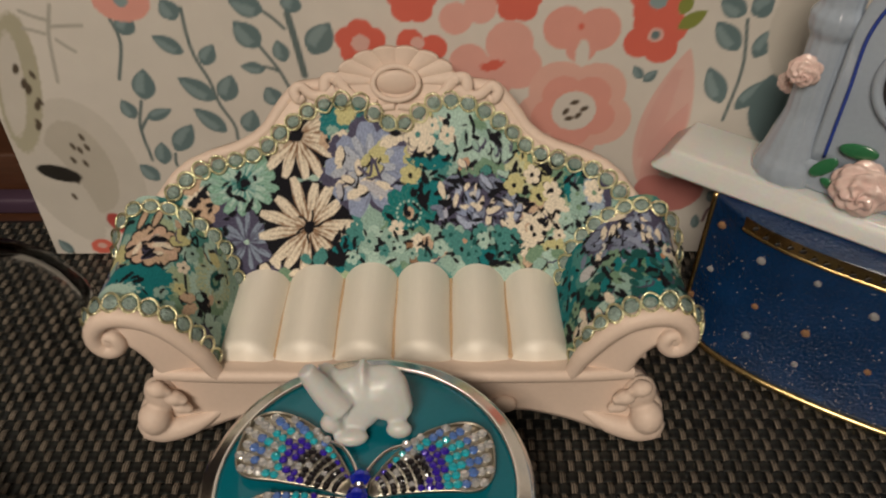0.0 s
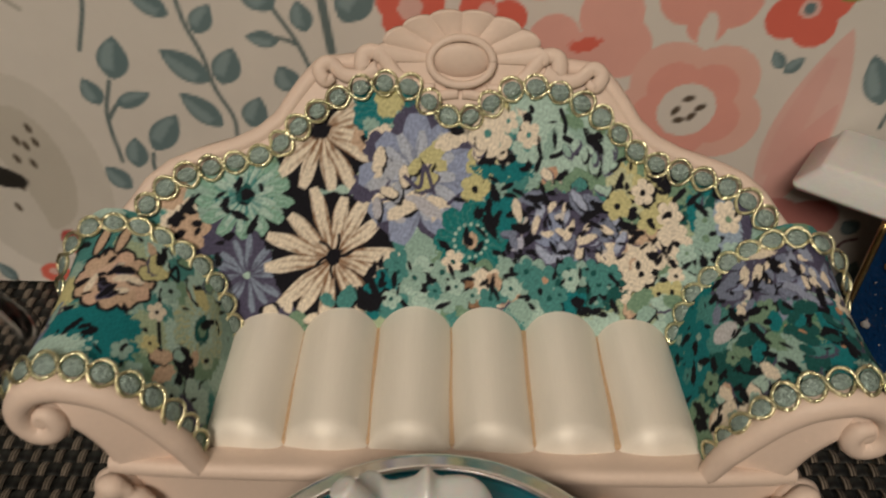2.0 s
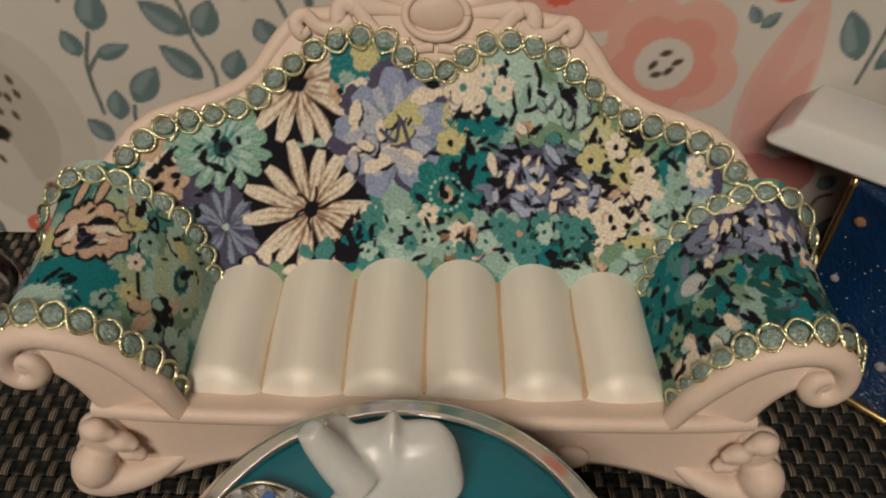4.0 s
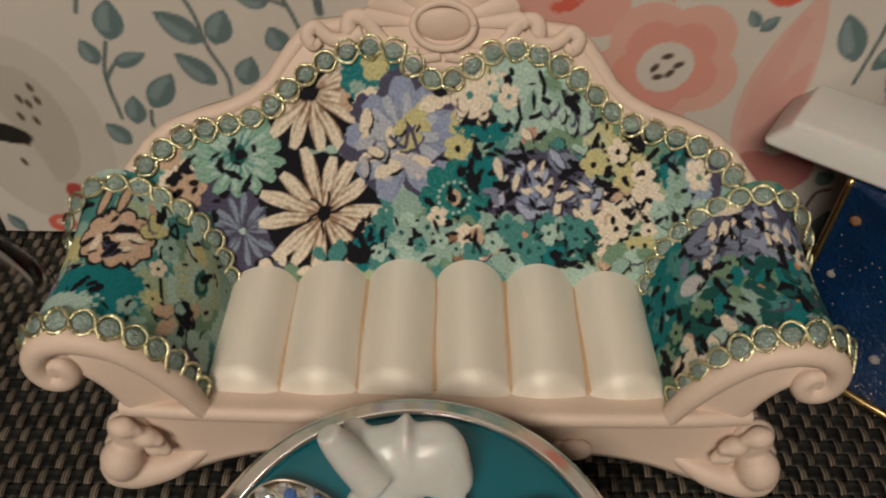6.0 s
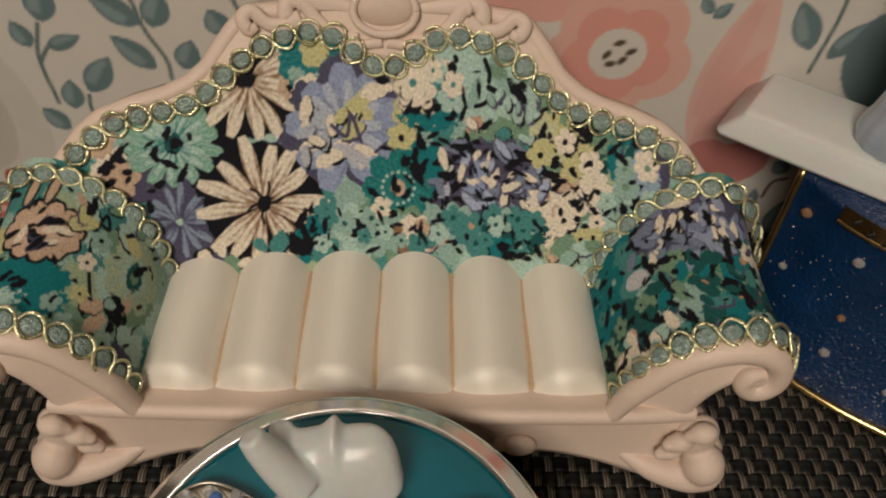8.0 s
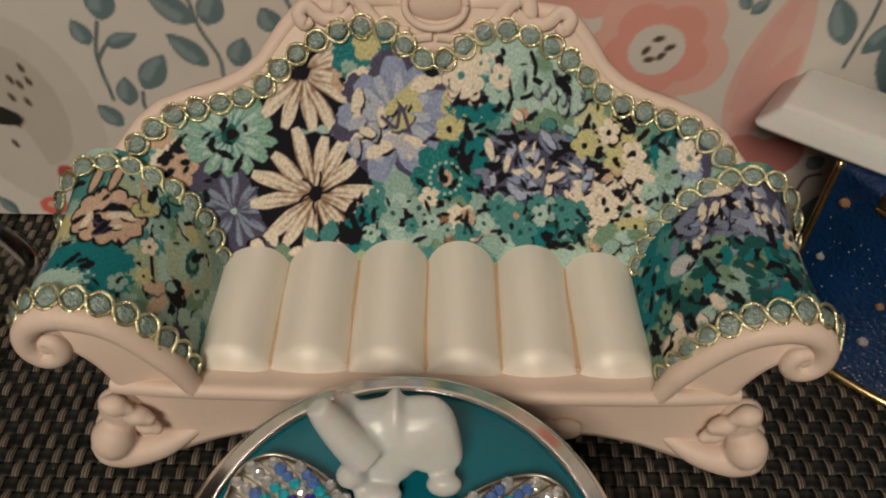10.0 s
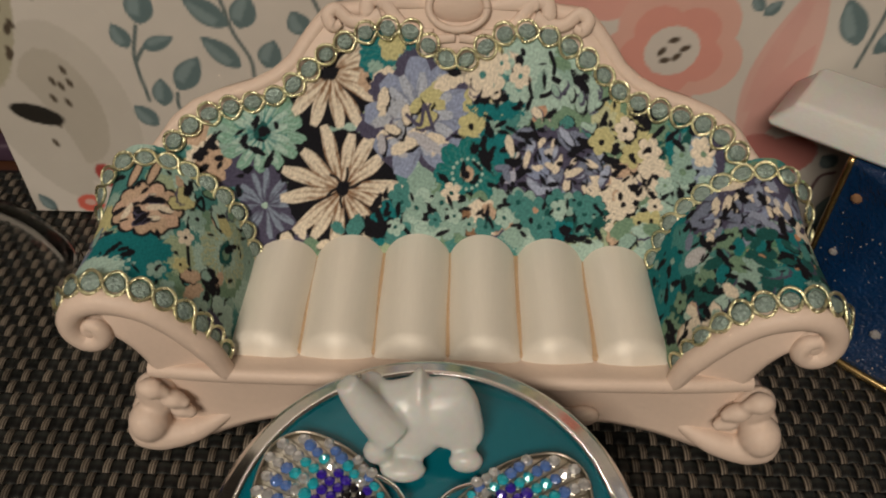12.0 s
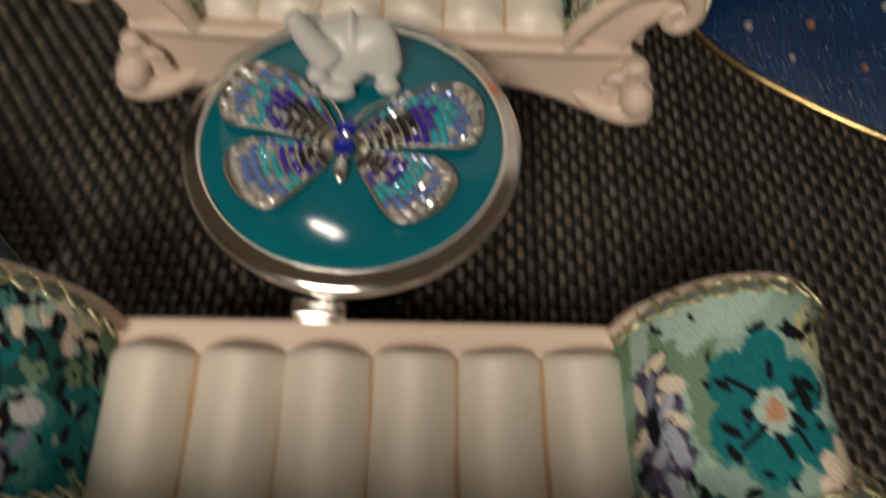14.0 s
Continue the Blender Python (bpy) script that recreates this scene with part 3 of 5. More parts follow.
def print_arm_l(u, v):
    p = Print(u, v, MINT, 4)
    p.wash([MINT, SAGE, ICE, MINT, SEA, (0.34, 0.42, 0.28)], 60, 0.7)
    p.blob(52, 33, 8, 5, SEA)
    p.blob(53, 20, 8, 5, LEMON, 0.2, 0.5)
    p.blob(52, 11, 10, 5, PLUM, 0, 0.5)
    petals(p, 10, 55, 9, 8, 4, 1.3, [CREAM, LILAC, (0.4, 0.44, 0.55), INK], 2.6)
    p.blob(39, 11, 12, 5, AQUA, -0.1, 0.35)
    p.blob(32, 7, 6, 4, AQUA, 0, 0.4)
    p.blob(45, 6, 9, 2.5, ICE, 0, 0.5)
    p.specks(3, 36, 42, 8, 11, 1.3, INK)
    # outlined beige flower and its stalk
    for i in range(11):
        a = i * 0.571
        p.blob(38 + 6.3 * math.cos(a), 22.5 + 4.6 * math.sin(a), 3.6, 2.9, INK, a, 0.1)
    for i in range(11):
        a = i * 0.571
        p.blob(38 + 6.1 * math.cos(a), 22.5 + 4.4 * math.sin(a), 3.0, 2.3, BEIGE if i % 3 else (0.58, 0.40, 0.30), a, 0.1)
    p.blob(38, 22.5, 5.5, 4, (0.58, 0.42, 0.32))
    petals(p, 12, 38, 22.5, 6, 4, 0.8, [INK, CREAM, CREAM, INK], 2.6)
    for a, b in ((44, 32), (39, 33)):
        p.blob(a, b, 1.6, 4.4, INK, 0.2, 0.05)
        p.blob(a, b, 1.0, 3.7, BEIGE, 0.2, 0.05)
    p.line([(29, 33), (27, 29), (24, 28), (25.5, 31), (27, 24), (25, 17), (22, 11)], 0.9, INK)
    # ringed pale flower near the seat
    p.flower(14, 21, 8.5, 8, (0.34, 0.44, 0.33), deep=0.2, streak=LEMON, inner=ICE, inner_r=0.5)
    p.blob(14, 21, 2.4, 3.4, FOREST)
    p.blob(14, 21, 1.2, 1.8, SAGE)
    p.specks(7, 8, 22, 2, 14, 1.2, INK)
    petals(p, 10, 12, 9, 9, 5, 2, [MINT, ICE, BEIGE, SEA], 1.5)
    p.blob(9, 3, 5, 3, PLUM)
    p.specks(6, 5, 30, 30, 40, 1.3, INK)
    p.posies(7, 2, 30, 2, 38, 2.4, [ICE, MINT, LEMON, CREAM], INK)
    p.specks(26, 4, 64, 2, 38, 0.6, INK, 3.0)
    p.blob(60, 16, 5, 7, LILAC, 0.2, 0.5)
    petals(p, 16, 56, 14, 8, 8, 1.4, [LILAC, CREAM, PLUM, MINT, LEMON], 2.2)
    petals(p, 12, 22, 30, 12, 6, 1.7, [LEMON, ICE, SAGE, BEIGE], 1.8)
    p.specks(22, 6, 64, 3, 38, 1.15, INK, 2.4)
    return p.brush()


def print_arm_r(u, v):
    p = Print(u, v, SEA, 5)
    p.wash([SEA, SAGE, FOREST, AQUA, MINT], 55, 0.7)
    p.blob(33, 36, 14, 4, SAGE, 0, 0.4)
    p.blob(36, 37, 2.4, 1.8, INK)
    p.blob(36, 37.4, 1.8, 1.2, SEA)
    p.blob(36, 29, 17, 7, PLUM, 0, 0.4)
    petals(p, 42, 37, 28.5, 16, 7, 1.5, [LILAC, LILAC, (0.26, 0.31, 0.46), PLUM], 2.0)
    petals(p, 12, 37, 27, 15, 6, 0.9, [CREAM, (0.55, 0.54, 0.52)], 2.0)
    p.specks(10, 18, 40, 22, 37, 1.4, INK)
    p.posies(14, 20, 52, 9, 21, 4.2, [AQUA, FOREST, SEA, (0.1, 0.24, 0.15)], (0.5, 0.27, 0.15))
    p.specks(26, 20, 58, 7, 22, 1.5, INK, 2.8)
    p.blob(19, 20, 3.4, 2.2, (0.5, 0.5, 0.52), 0.1, 0.05)
    p.blob(28, 10, 6, 4, MINT, 0, 0.4)
    p.posies(3, 5, 14, 14, 30, 4.6, [FOREST, AQUA], MINT)
    p.specks(8, 2, 15, 4, 34, 1.5, INK)
    petals(p, 14, 15, 5, 9, 4, 1.8, [CREAM, BEIGE, MINT, ICE], 1.6)
    p.specks(10, 8, 30, 1, 10, 1.2, INK, 3)
    petals(p, 18, 57, 25, 5, 14, 2.2, [CREAM, CREAM, LEMON, BEIGE], 1.5)
    p.specks(22, 52, 66, 6, 38, 1.3, INK, 2.6)
    p.posies(16, 4, 62, 2, 24, 2.4, [MINT, SEA, SAGE, CREAM], INK)
    petals(p, 30, 36, 27, 19, 8, 1.3, [LILAC, LILAC, (0.27, 0.31, 0.42), PLUM, CREAM], 2.2)
    petals(p, 26, 34, 13, 18, 7, 1.5, [AQUA, FOREST, SEA, SAGE, FOREST], 1.7)
    petals(p, 9, 18, 5, 10, 3.5, 1.5, [CREAM, CREAM, ICE], 1.7)
    p.specks(46, 4, 64, 3, 36, 1.15, INK, 2.5)
    p.specks(34, 4, 64, 2, 38, 0.65, INK, 3.0)
    return p.brush()


def print_arm_far(u, v):
    p = Print(u, v, MINT, 8)
    p.wash([MINT, SAGE, ICE, SEA], 45, 0.7)
    p.blob(13, 22, 7, 14, PLUM, 0, 0.4)
    petals(p, 34, 13, 22, 6, 14, 1.5, [LILAC, (0.4, 0.44, 0.55), CREAM, INK, PLUM], 2.3)
    p.flower(36, 20, 12.5, 6, AQUA, rot=0.4, deep=0.3, streak=(0.01, 0.13, 0.16))
    p.flower(37, 21, 4, 6, ICE, core=(0.5, 0.28, 0.18), core_r=0.5)
    for q in ((30, 26), (44, 16), (42, 27), (29, 15)):
        p.line([(37 + (q[0] - 37) * 0.45, 21 + (q[1] - 21) * 0.45), ((37 + q[0]) / 2 + 1, (21 + q[1]) / 2), q], 0.9, INK)
    p.posies(11, 46, 62, 3, 28, 3.4, [LEMON, LEMON, (0.5, 0.52, 0.33)], INK)
    p.specks(18, 42, 66, 2, 32, 1.5, INK)
    p.daisy(50, 34, 9, 10, CREAM, BEIGE, TAN, INK, 0.2, 0.9, 3)
    p.blob(24, 33, 7, 5, MINT, 0, 0.4)
    p.blob(23, 36, 4, 4, FOREST)
    p.blob(22, 36, 1.6, 1.8, CREAM)
    p.specks(8, 18, 40, 26, 39, 1.4, INK)
    p.specks(26, 4, 64, 2, 38, 0.9, INK, 2.6)
    return p.brush()


PAPERC, GREYA, GREYB, GREYS, OLIVEG = (0.64, 0.60, 0.545), (0.545, 0.51, 0.455), (0.46, 0.425, 0.365), (0.40, 0.38, 0.335), (0.40, 0.375, 0.28)
STEM, LEAFA, LEAFB, DARKLEAF, OLIVE = (0.125, 0.165, 0.165), (0.125, 0.185, 0.195), (0.235, 0.315, 0.325), (0.085, 0.065, 0.045), (0.22, 0.25, 0.06)
RED, REDDARK, PINK, CORAL = (0.64, 0.14, 0.10), (0.40, 0.07, 0.06), (0.69, 0.33, 0.275), (0.70, 0.42, 0.355)
PINKPALE, PINKSOFT, ROSEDARK, PLUMB = (0.66, 0.42, 0.37), (0.64, 0.36, 0.32), (0.50, 0.20, 0.18), (0.15, 0.07, 0.08)


PINKMID = (0.70, 0.38, 0.325)


def print_bag(u, v):
    p = Print(u, v, PAPERC, 7, edge=0.45)
    wave = 0.5 + 0.5 * np.sin(u * 0.035 + 1.3 * np.sin(v * 0.03))
    p.col = p.col * (0.96 + 0.06 * wave[:, None])
    p.blob(-100.7, 36.1, 15, 26, GREYA, 0.15, 0.1)
    p.blob(-103.9, 36.0, 10, 18, GREYB, 0.1, 0.1)
    p.blob(-115.6, 29.9, 9, 26, GREYA, 0.35, 0.1)
    p.blob(-113.9, 65.7, 6.5, 24, OLIVEG, -0.25, 0.1)
    p.blob(-115.7, 65.7, 3.5, 18, GREYA, -0.25, 0.1)
    p.blob(-112.7, 71.5, 0.9, 1.8, DARKLEAF, -0.4, 0.1)
    p.blob(-111.9, 66.7, 0.9, 1.8, DARKLEAF, -0.4, 0.1)
    p.blob(-111.3, 64.7, 0.9, 1.8, DARKLEAF, -0.4, 0.1)
    p.blob(-110.5, 59.2, 0.9, 1.8, DARKLEAF, -0.4, 0.1)
    p.blob(-112.6, 52.0, 0.9, 1.8, DARKLEAF, -0.4, 0.1)
    p.blob(-100.7, 47.9, 0.7, 1.4, DARKLEAF, 0.3, 0.1)
    p.blob(-104.4, 44.5, 0.7, 1.4, DARKLEAF, 0.3, 0.1)
    p.blob(-102.6, 43.1, 0.7, 1.4, DARKLEAF, 0.3, 0.1)
    p.blob(-100.1, 44.1, 0.7, 1.4, DARKLEAF, 0.3, 0.1)
    p.blob(-105.8, 39.3, 0.7, 1.4, DARKLEAF, 0.3, 0.1)
    p.blob(-102.3, 38.0, 0.7, 1.4, DARKLEAF, 0.3, 0.1)
    p.blob(-107.2, 31.3, 0.7, 1.4, DARKLEAF, 0.3, 0.1)
    p.blob(-109.9, 24.9, 0.7, 1.4, DARKLEAF, 0.3, 0.1)
    p.blob(-108.5, 69.6, 0.7, 1.4, DARKLEAF, 0.3, 0.1)
    p.blob(-111.0, 65.8, 0.7, 1.4, DARKLEAF, 0.3, 0.1)
    p.blob(-109.2, 60.6, 0.7, 1.4, DARKLEAF, 0.3, 0.1)
    p.blob(-112.2, 53.3, 0.7, 1.4, DARKLEAF, 0.3, 0.1)
    p.blob(-111.9, 34.2, 7, 3.0, (0.02, 0.018, 0.015), -0.3, 0.05)
    p.line([(-96.4, 91.1), (-99.6, 81.6), (-101.8, 67.2)], 1.1, GREYS)
    p.line([(-98.0, 86.4), (-102.0, 87.7), (-105.4, 89.4)], 1.1, GREYS)
    p.line([(-98.1, 84.6), (-94.0, 84.9), (-89.4, 85.0)], 1.1, GREYS)
    p.line([(-100.5, 82.5), (-103.5, 83.5), (-106.1, 84.2)], 1.1, GREYS)
    p.line([(-97.8, 80.7), (-95.9, 78.8), (-93.6, 77.0)], 1.1, GREYS)
    p.line([(-60.5, 90.1), (-60.6, 82.3), (-59.7, 75.1), (-57.0, 67.5), (-55.5, 59.6), (-52.4, 52.3), (-52.2, 47.0)], 1.0, STEM)
    p.line([(-78.9, 60.6), (-81.4, 51.4), (-80.7, 39.3)], 1.0, STEM)
    p.line([(-40.3, 78.2), (-36.2, 71.2), (-33.4, 64.0)], 1.0, STEM)
    p.line([(-38.1, 89.2), (-35.6, 87.1), (-32.8, 84.0)], 1.0, STEM)
    p.line([(-81.0, 87.6), (-79.9, 79.7), (-83.4, 68.1)], 1.0, STEM)
    p.line([(-78.7, 54.5), (-80.1, 52.5), (-81.5, 50.3)], 1.0, STEM)
    p.line([(-36.3, 70.7), (-38.3, 71.6), (-40.4, 72.0)], 1.0, STEM)
    p.line([(-73.3, 37.1), (-73.4, 38.8), (-72.9, 41.6)], 1.0, STEM)
    p.line([(-31.4, 88.3), (-30.1, 79.5), (-28.8, 69.3)], 2.0, STEM)
    p.leaf(-62.7, 76.5, -70.6, 81.9, 5)
    p.leaf(-58.0, 72.7, -53.8, 79.1, 5)
    p.leaf(-56.5, 61.1, -66.2, 68.5, 6.5)
    p.leaf(-54.0, 60.6, -50.2, 69.4, 6.5)
    p.leaf(-55.1, 49.7, -63.7, 58.1, 6)
    p.leaf(-77.9, 61.1, -75.6, 71.4, 7)
    p.leaf(-82.3, 54.5, -84.7, 61.2, 5)
    p.leaf(-78.7, 54.5, -70.4, 57.8, 4)
    p.leaf(-72.5, 42.7, -65.4, 52.4, 6.5)
    p.leaf(-77.3, 37.6, -76.3, 46.0, 5.5)
    p.leaf(-80.3, 31.3, -85.3, 37.7, 5.5)
    p.leaf(-40.7, 78.2, -46.7, 86.2, 7.5)
    p.leaf(-34.2, 73.6, -35.4, 80.5, 5)
    p.leaf(-40.1, 71.2, -47.1, 72.2, 4)
    p.leaf(-26.3, 76.3, -19.9, 85.7, 8)
    p.leaf(-38.0, 59.0, -40.5, 65.5, 6)
    p.leaf(-48.8, 49.7, -45.7, 57.5, 6)
    p.leaf(-38.1, 89.2, -47.2, 92.6, 7)
    p.leaf(-62.5, 86.7, -65.5, 92.7, 6)
    p.leaf(-30.9, 88.7, -29.0, 94.2, 6)
    p.leaf(-79.1, 82.4, -75.2, 88.0, 6)
    p.line([(95.9, 86.5), (98.1, 71.3), (96.5, 53.9)], 1.0, STEM)
    p.leaf(95.5, 77.3, 87.6, 86.0, 6.5)
    p.leaf(100.5, 74.9, 104.5, 84.2, 6)
    p.leaf(94.6, 59.9, 88.5, 71.9, 6.5)
    p.leaf(99.1, 57.8, 107.7, 68.1, 6)
    p.leaf(95.0, 88.2, 87.3, 92.1, 6)
    p.leaf(96.6, 88.2, 101.7, 92.6, 7)
    p.blob(113.6, 57.1, 10, 14, LEAFA, 0.3, 0.1)
    p.blob(112.0, 81.9, 9, 16, GREYA, 0.2, 0.1)
    p.blob(-8.3, 80.6, 3.8, 3.8, RED, 0, 0.08)
    p.blob(-11.7, 83.1, 3.8, 3.8, RED, 0, 0.08)
    p.blob(-15.2, 80.7, 3.8, 3.8, RED, 0, 0.08)
    p.blob(-14.0, 76.6, 3.8, 3.8, RED, 0, 0.08)
    p.blob(-9.7, 76.5, 3.8, 3.8, RED, 0, 0.08)
    p.blob(-11.8, 79.5, 2.6, 2.6, PINKPALE, 0, 0.15)
    p.blob(2.3, 79.8, 3.9, 4.095, RED, 0, 0.08)
    p.blob(8.9, 78.0, 3.9, 4.095, RED, 0, 0.08)
    p.blob(4.7, 75.7, 3.9, 4.095, RED, 0, 0.08)
    p.blob(4.4, 79.4, 2, 2, PINKPALE, 0, 0.1)
    p.blob(6.5, 93.4, 3.7, 3.7, RED, 0, 0.08)
    p.blob(3.1, 95.9, 3.7, 3.7, RED, 0, 0.08)
    p.blob(-0.2, 93.5, 3.7, 3.7, RED, 0, 0.08)
    p.blob(1.0, 89.6, 3.7, 3.7, RED, 0, 0.08)
    p.blob(5.1, 89.5, 3.7, 3.7, RED, 0, 0.08)
    p.blob(35.4, 93.3, 3.5, 3.5, RED, 0, 0.08)
    p.blob(32.2, 95.6, 3.5, 3.5, RED, 0, 0.08)
    p.blob(29.1, 93.4, 3.5, 3.5, RED, 0, 0.08)
    p.blob(30.2, 89.7, 3.5, 3.5, RED, 0, 0.08)
    p.blob(34.1, 89.6, 3.5, 3.5, RED, 0, 0.08)
    p.blob(15.1, 86.9, 4.6, 4.83, PINKMID, 0, 0.08)
    p.blob(21.9, 90.2, 4.6, 4.83, PINKMID, 0, 0.08)
    p.blob(19.0, 73.4, 5.6, 5.88, PINKMID, 0, 0.08)
    p.blob(30.5, 79.3, 6.8, 7.14, PINKMID, 0, 0.08)
    p.blob(33.4, 71.9, 6.8, 7.14, PINKMID, 0, 0.08)
    p.blob(25.9, 68.6, 6.8, 7.14, PINKMID, 0, 0.08)
    p.blob(25.8, 72.4, 3.4, 1.6, RED, 0.2, 0.3)
    p.blob(45.8, 84.1, 6.2, 6.510000000000001, PINK, 0, 0.08)
    p.blob(55.2, 83.6, 6.2, 6.510000000000001, PINK, 0, 0.08)
    p.blob(50.9, 78.3, 4.5, 5, PINK, 0, 0.1)
    p.blob(50.2, 84.6, 0.8, 1, RED, 0, 0.1)
    p.blob(51.4, 75.6, 2.0, 5, PAPERC, 0, 0.1)
    p.blob(56.6, 64.2, 9.1, 9.1, CORAL, 0, 0.08)
    p.blob(46.0, 64.7, 9.1, 9.1, CORAL, 0, 0.08)
    p.blob(42.3, 54.7, 9.1, 9.1, CORAL, 0, 0.08)
    p.blob(50.6, 48.0, 9.1, 9.1, CORAL, 0, 0.08)
    p.blob(59.5, 53.9, 9.1, 9.1, CORAL, 0, 0.08)
    p.blob(55.3, 62.5, 6.2, 6.2, PINK, 0, 0.08)
    p.blob(47.2, 62.8, 6.2, 6.2, PINK, 0, 0.08)
    p.blob(44.4, 55.3, 6.2, 6.2, PINK, 0, 0.08)
    p.blob(50.7, 50.2, 6.2, 6.2, PINK, 0, 0.08)
    p.blob(57.4, 54.7, 6.2, 6.2, PINK, 0, 0.08)
    p.blob(51.0, 57.1, 6.6, 6.8, PAPERC, 0, 0.1)
    p.blob(51.0, 60.1, 1.4, 0.8, DARKLEAF, 0.3, 0.1)
    p.blob(54.0, 57.9, 1.4, 0.8, DARKLEAF, 0.5, 0.1)
    p.blob(48.6, 56.9, 1.4, 0.8, DARKLEAF, 1.0, 0.1)
    p.blob(52.4, 55.5, 1.4, 0.8, DARKLEAF, 0.9, 0.1)
    p.blob(49.8, 54.5, 1.4, 0.8, DARKLEAF, 0.2, 0.1)
    p.blob(75.2, 84.0, 4.8, 4.8, RED, 0, 0.08)
    p.blob(69.2, 85.8, 4.8, 4.8, RED, 0, 0.08)
    p.blob(67.4, 79.8, 4.8, 4.8, RED, 0, 0.08)
    p.blob(73.4, 78.0, 4.8, 4.8, RED, 0, 0.08)
    p.blob(71.3, 81.9, 2.2, 2.2, PINKPALE, 0, 0.1)
    p.blob(71.3, 81.9, 1.2, 1.4, LEAFA, 0, 0.1)
    p.blob(74.0, 93.3, 4.1, 4.1, RED, 0, 0.08)
    p.blob(70.4, 96.0, 4.1, 4.1, RED, 0, 0.08)
    p.blob(66.7, 93.4, 4.1, 4.1, RED, 0, 0.08)
    p.blob(68.0, 89.1, 4.1, 4.1, RED, 0, 0.08)
    p.blob(72.5, 89.1, 4.1, 4.1, RED, 0, 0.08)
    p.blob(70.3, 92.2, 2.5, 2.5, LEAFB, 0, 0.15)
    p.leaf(69.6, 68.0, 66.8, 72.3, 3)
    p.leaf(70.2, 67.0, 73.8, 70.8, 3.2)
    p.leaf(77.3, 83.9, 84.3, 89.2, 4.5, OLIVE, OLIVE)
    p.leaf(77.2, 88.1, 79.1, 94.0, 4, OLIVE, OLIVE)
    p.leaf(75.9, 28.8, 81.9, 77.8, 15, PINKPALE, PINKSOFT)
    p.leaf(75.9, 28.8, 84.9, 59.8, 9, PINKSOFT, PINKSOFT)
    p.blob(87.6, 25.4, 9, 7, ROSEDARK, 0.4, 0.1)
    p.blob(79.5, 28.1, 6, 5, ROSEDARK, 0.2, 0.1)
    p.leaf(102.5, 22.8, 97.9, 26.3, 5)
    p.leaf(105.7, -1.5, 106.0, 13.1, 8)
    p.leaf(96.9, 10.6, 96.0, 16.8, 3)
    p.line([(98.8, 13.8), (99.9, 19.1), (103.3, 20.6)], 1.0, PLUMB)
    p.blob(-106.7, 3.3, 4.0, 3.2, RED, 0.2, 0.1)
    p.blob(-106.8, 3.7, 1.6, 1.2, PINKPALE, 0, 0.1)
    p.blob(-111.5, -3.9, 4.0, 3.2, REDDARK, 0, 0.1)
    p.leaf(-117.8, -0.0, -121.1, 6.4, 4)
    p.blob(-121.2, -4.4, 5, 4, ROSEDARK, -0.5, 0.1)
    p.line([(-115.5, -12.5), (-117.2, -6.2), (-117.6, 0.6)], 0.8, DARKLEAF)
    p.blob(-98.4, 13.3, 3, 5, REDDARK, 0.5, 0.1)
    p.blob(-76.5, 92.1, 8, 6, PINK, 0, 0.1)
    p.blob(-76.5, 92.4, 2, 2, LEAFB, 0, 0.1)
    return p.col

# ---- the miniature sofas ----
def back_y(x, z):
    return 38 + 0.47 * (z - 20) - 0.0019 * x * x


OUT_X = [0, 20, 27.4, 30.4, 33, 35.5, 39.5, 44.5, 51.5, 57, 61, 64.2, 67, 69.5, 71.5]
OUT_Z = [75.5, 75.5, 75, 72.2, 69.2, 65.9, 63.1, 61.2, 59.8, 58.2, 55.6, 52, 49.2, 45.8, 40]
TRIM_X = [0, 2.5, 5, 10, 14, 19, 25, 30, 33.5, 36.5, 41.5, 48, 54.2, 58, 61.5, 64]
TRIM_Z = [64.2, 65.4, 67.0, 70.4, 71.2, 70.6, 68.4, 65.3, 62.5, 60.0, 58.3, 57.5, 56.2, 54.2, 51.6, 49.4]


def back_out(x):
    return np.interp(np.abs(x), OUT_X, OUT_Z)


def back_trim(x):
    k = np.abs(x)
    return np.interp(k, TRIM_X, TRIM_Z)


ARM_FRONT = [(45.4, 26), (47.2, 33.0), (49.2, 38.4), (52.4, 42.8), (56.4, 46.4), (61, 48.5), (66, 49.3), (71, 47.8), (74.8, 43.5), (76, 38), (75, 34)]
ARM_REAR = [(45.2, 26), (47, 32.4), (49, 37.6), (52.4, 41.8), (56.4, 45.6), (61, 48.9), (66, 50.6), (71, 50.4), (75, 46.4), (76.5, 40), (76, 34)]


def arm_point(s, y):
    """A place on the right arm's cover: s from the seat (0) over the roll to the outside (1)."""
    f, r = spline(ARM_FRONT, 60), spline(ARM_REAR, 60)
    k = np.asarray(s) * 59
    t = (np.asarray(y) - 5) / 40
    fx, fz = np.interp(k, range(60), f[:, 0]), np.interp(k, range(60), f[:, 1])
    rx, rz = np.interp(k, range(60), r[:, 0]), np.interp(k, range(60), r[:, 1])
    sag = np.sin(np.pi * np.clip(t, 0, 1))
    return fx + (rx - fx) * t - 0.8 * sag, np.asarray(y), fz + (rz - fz) * t - 1.2 * sag


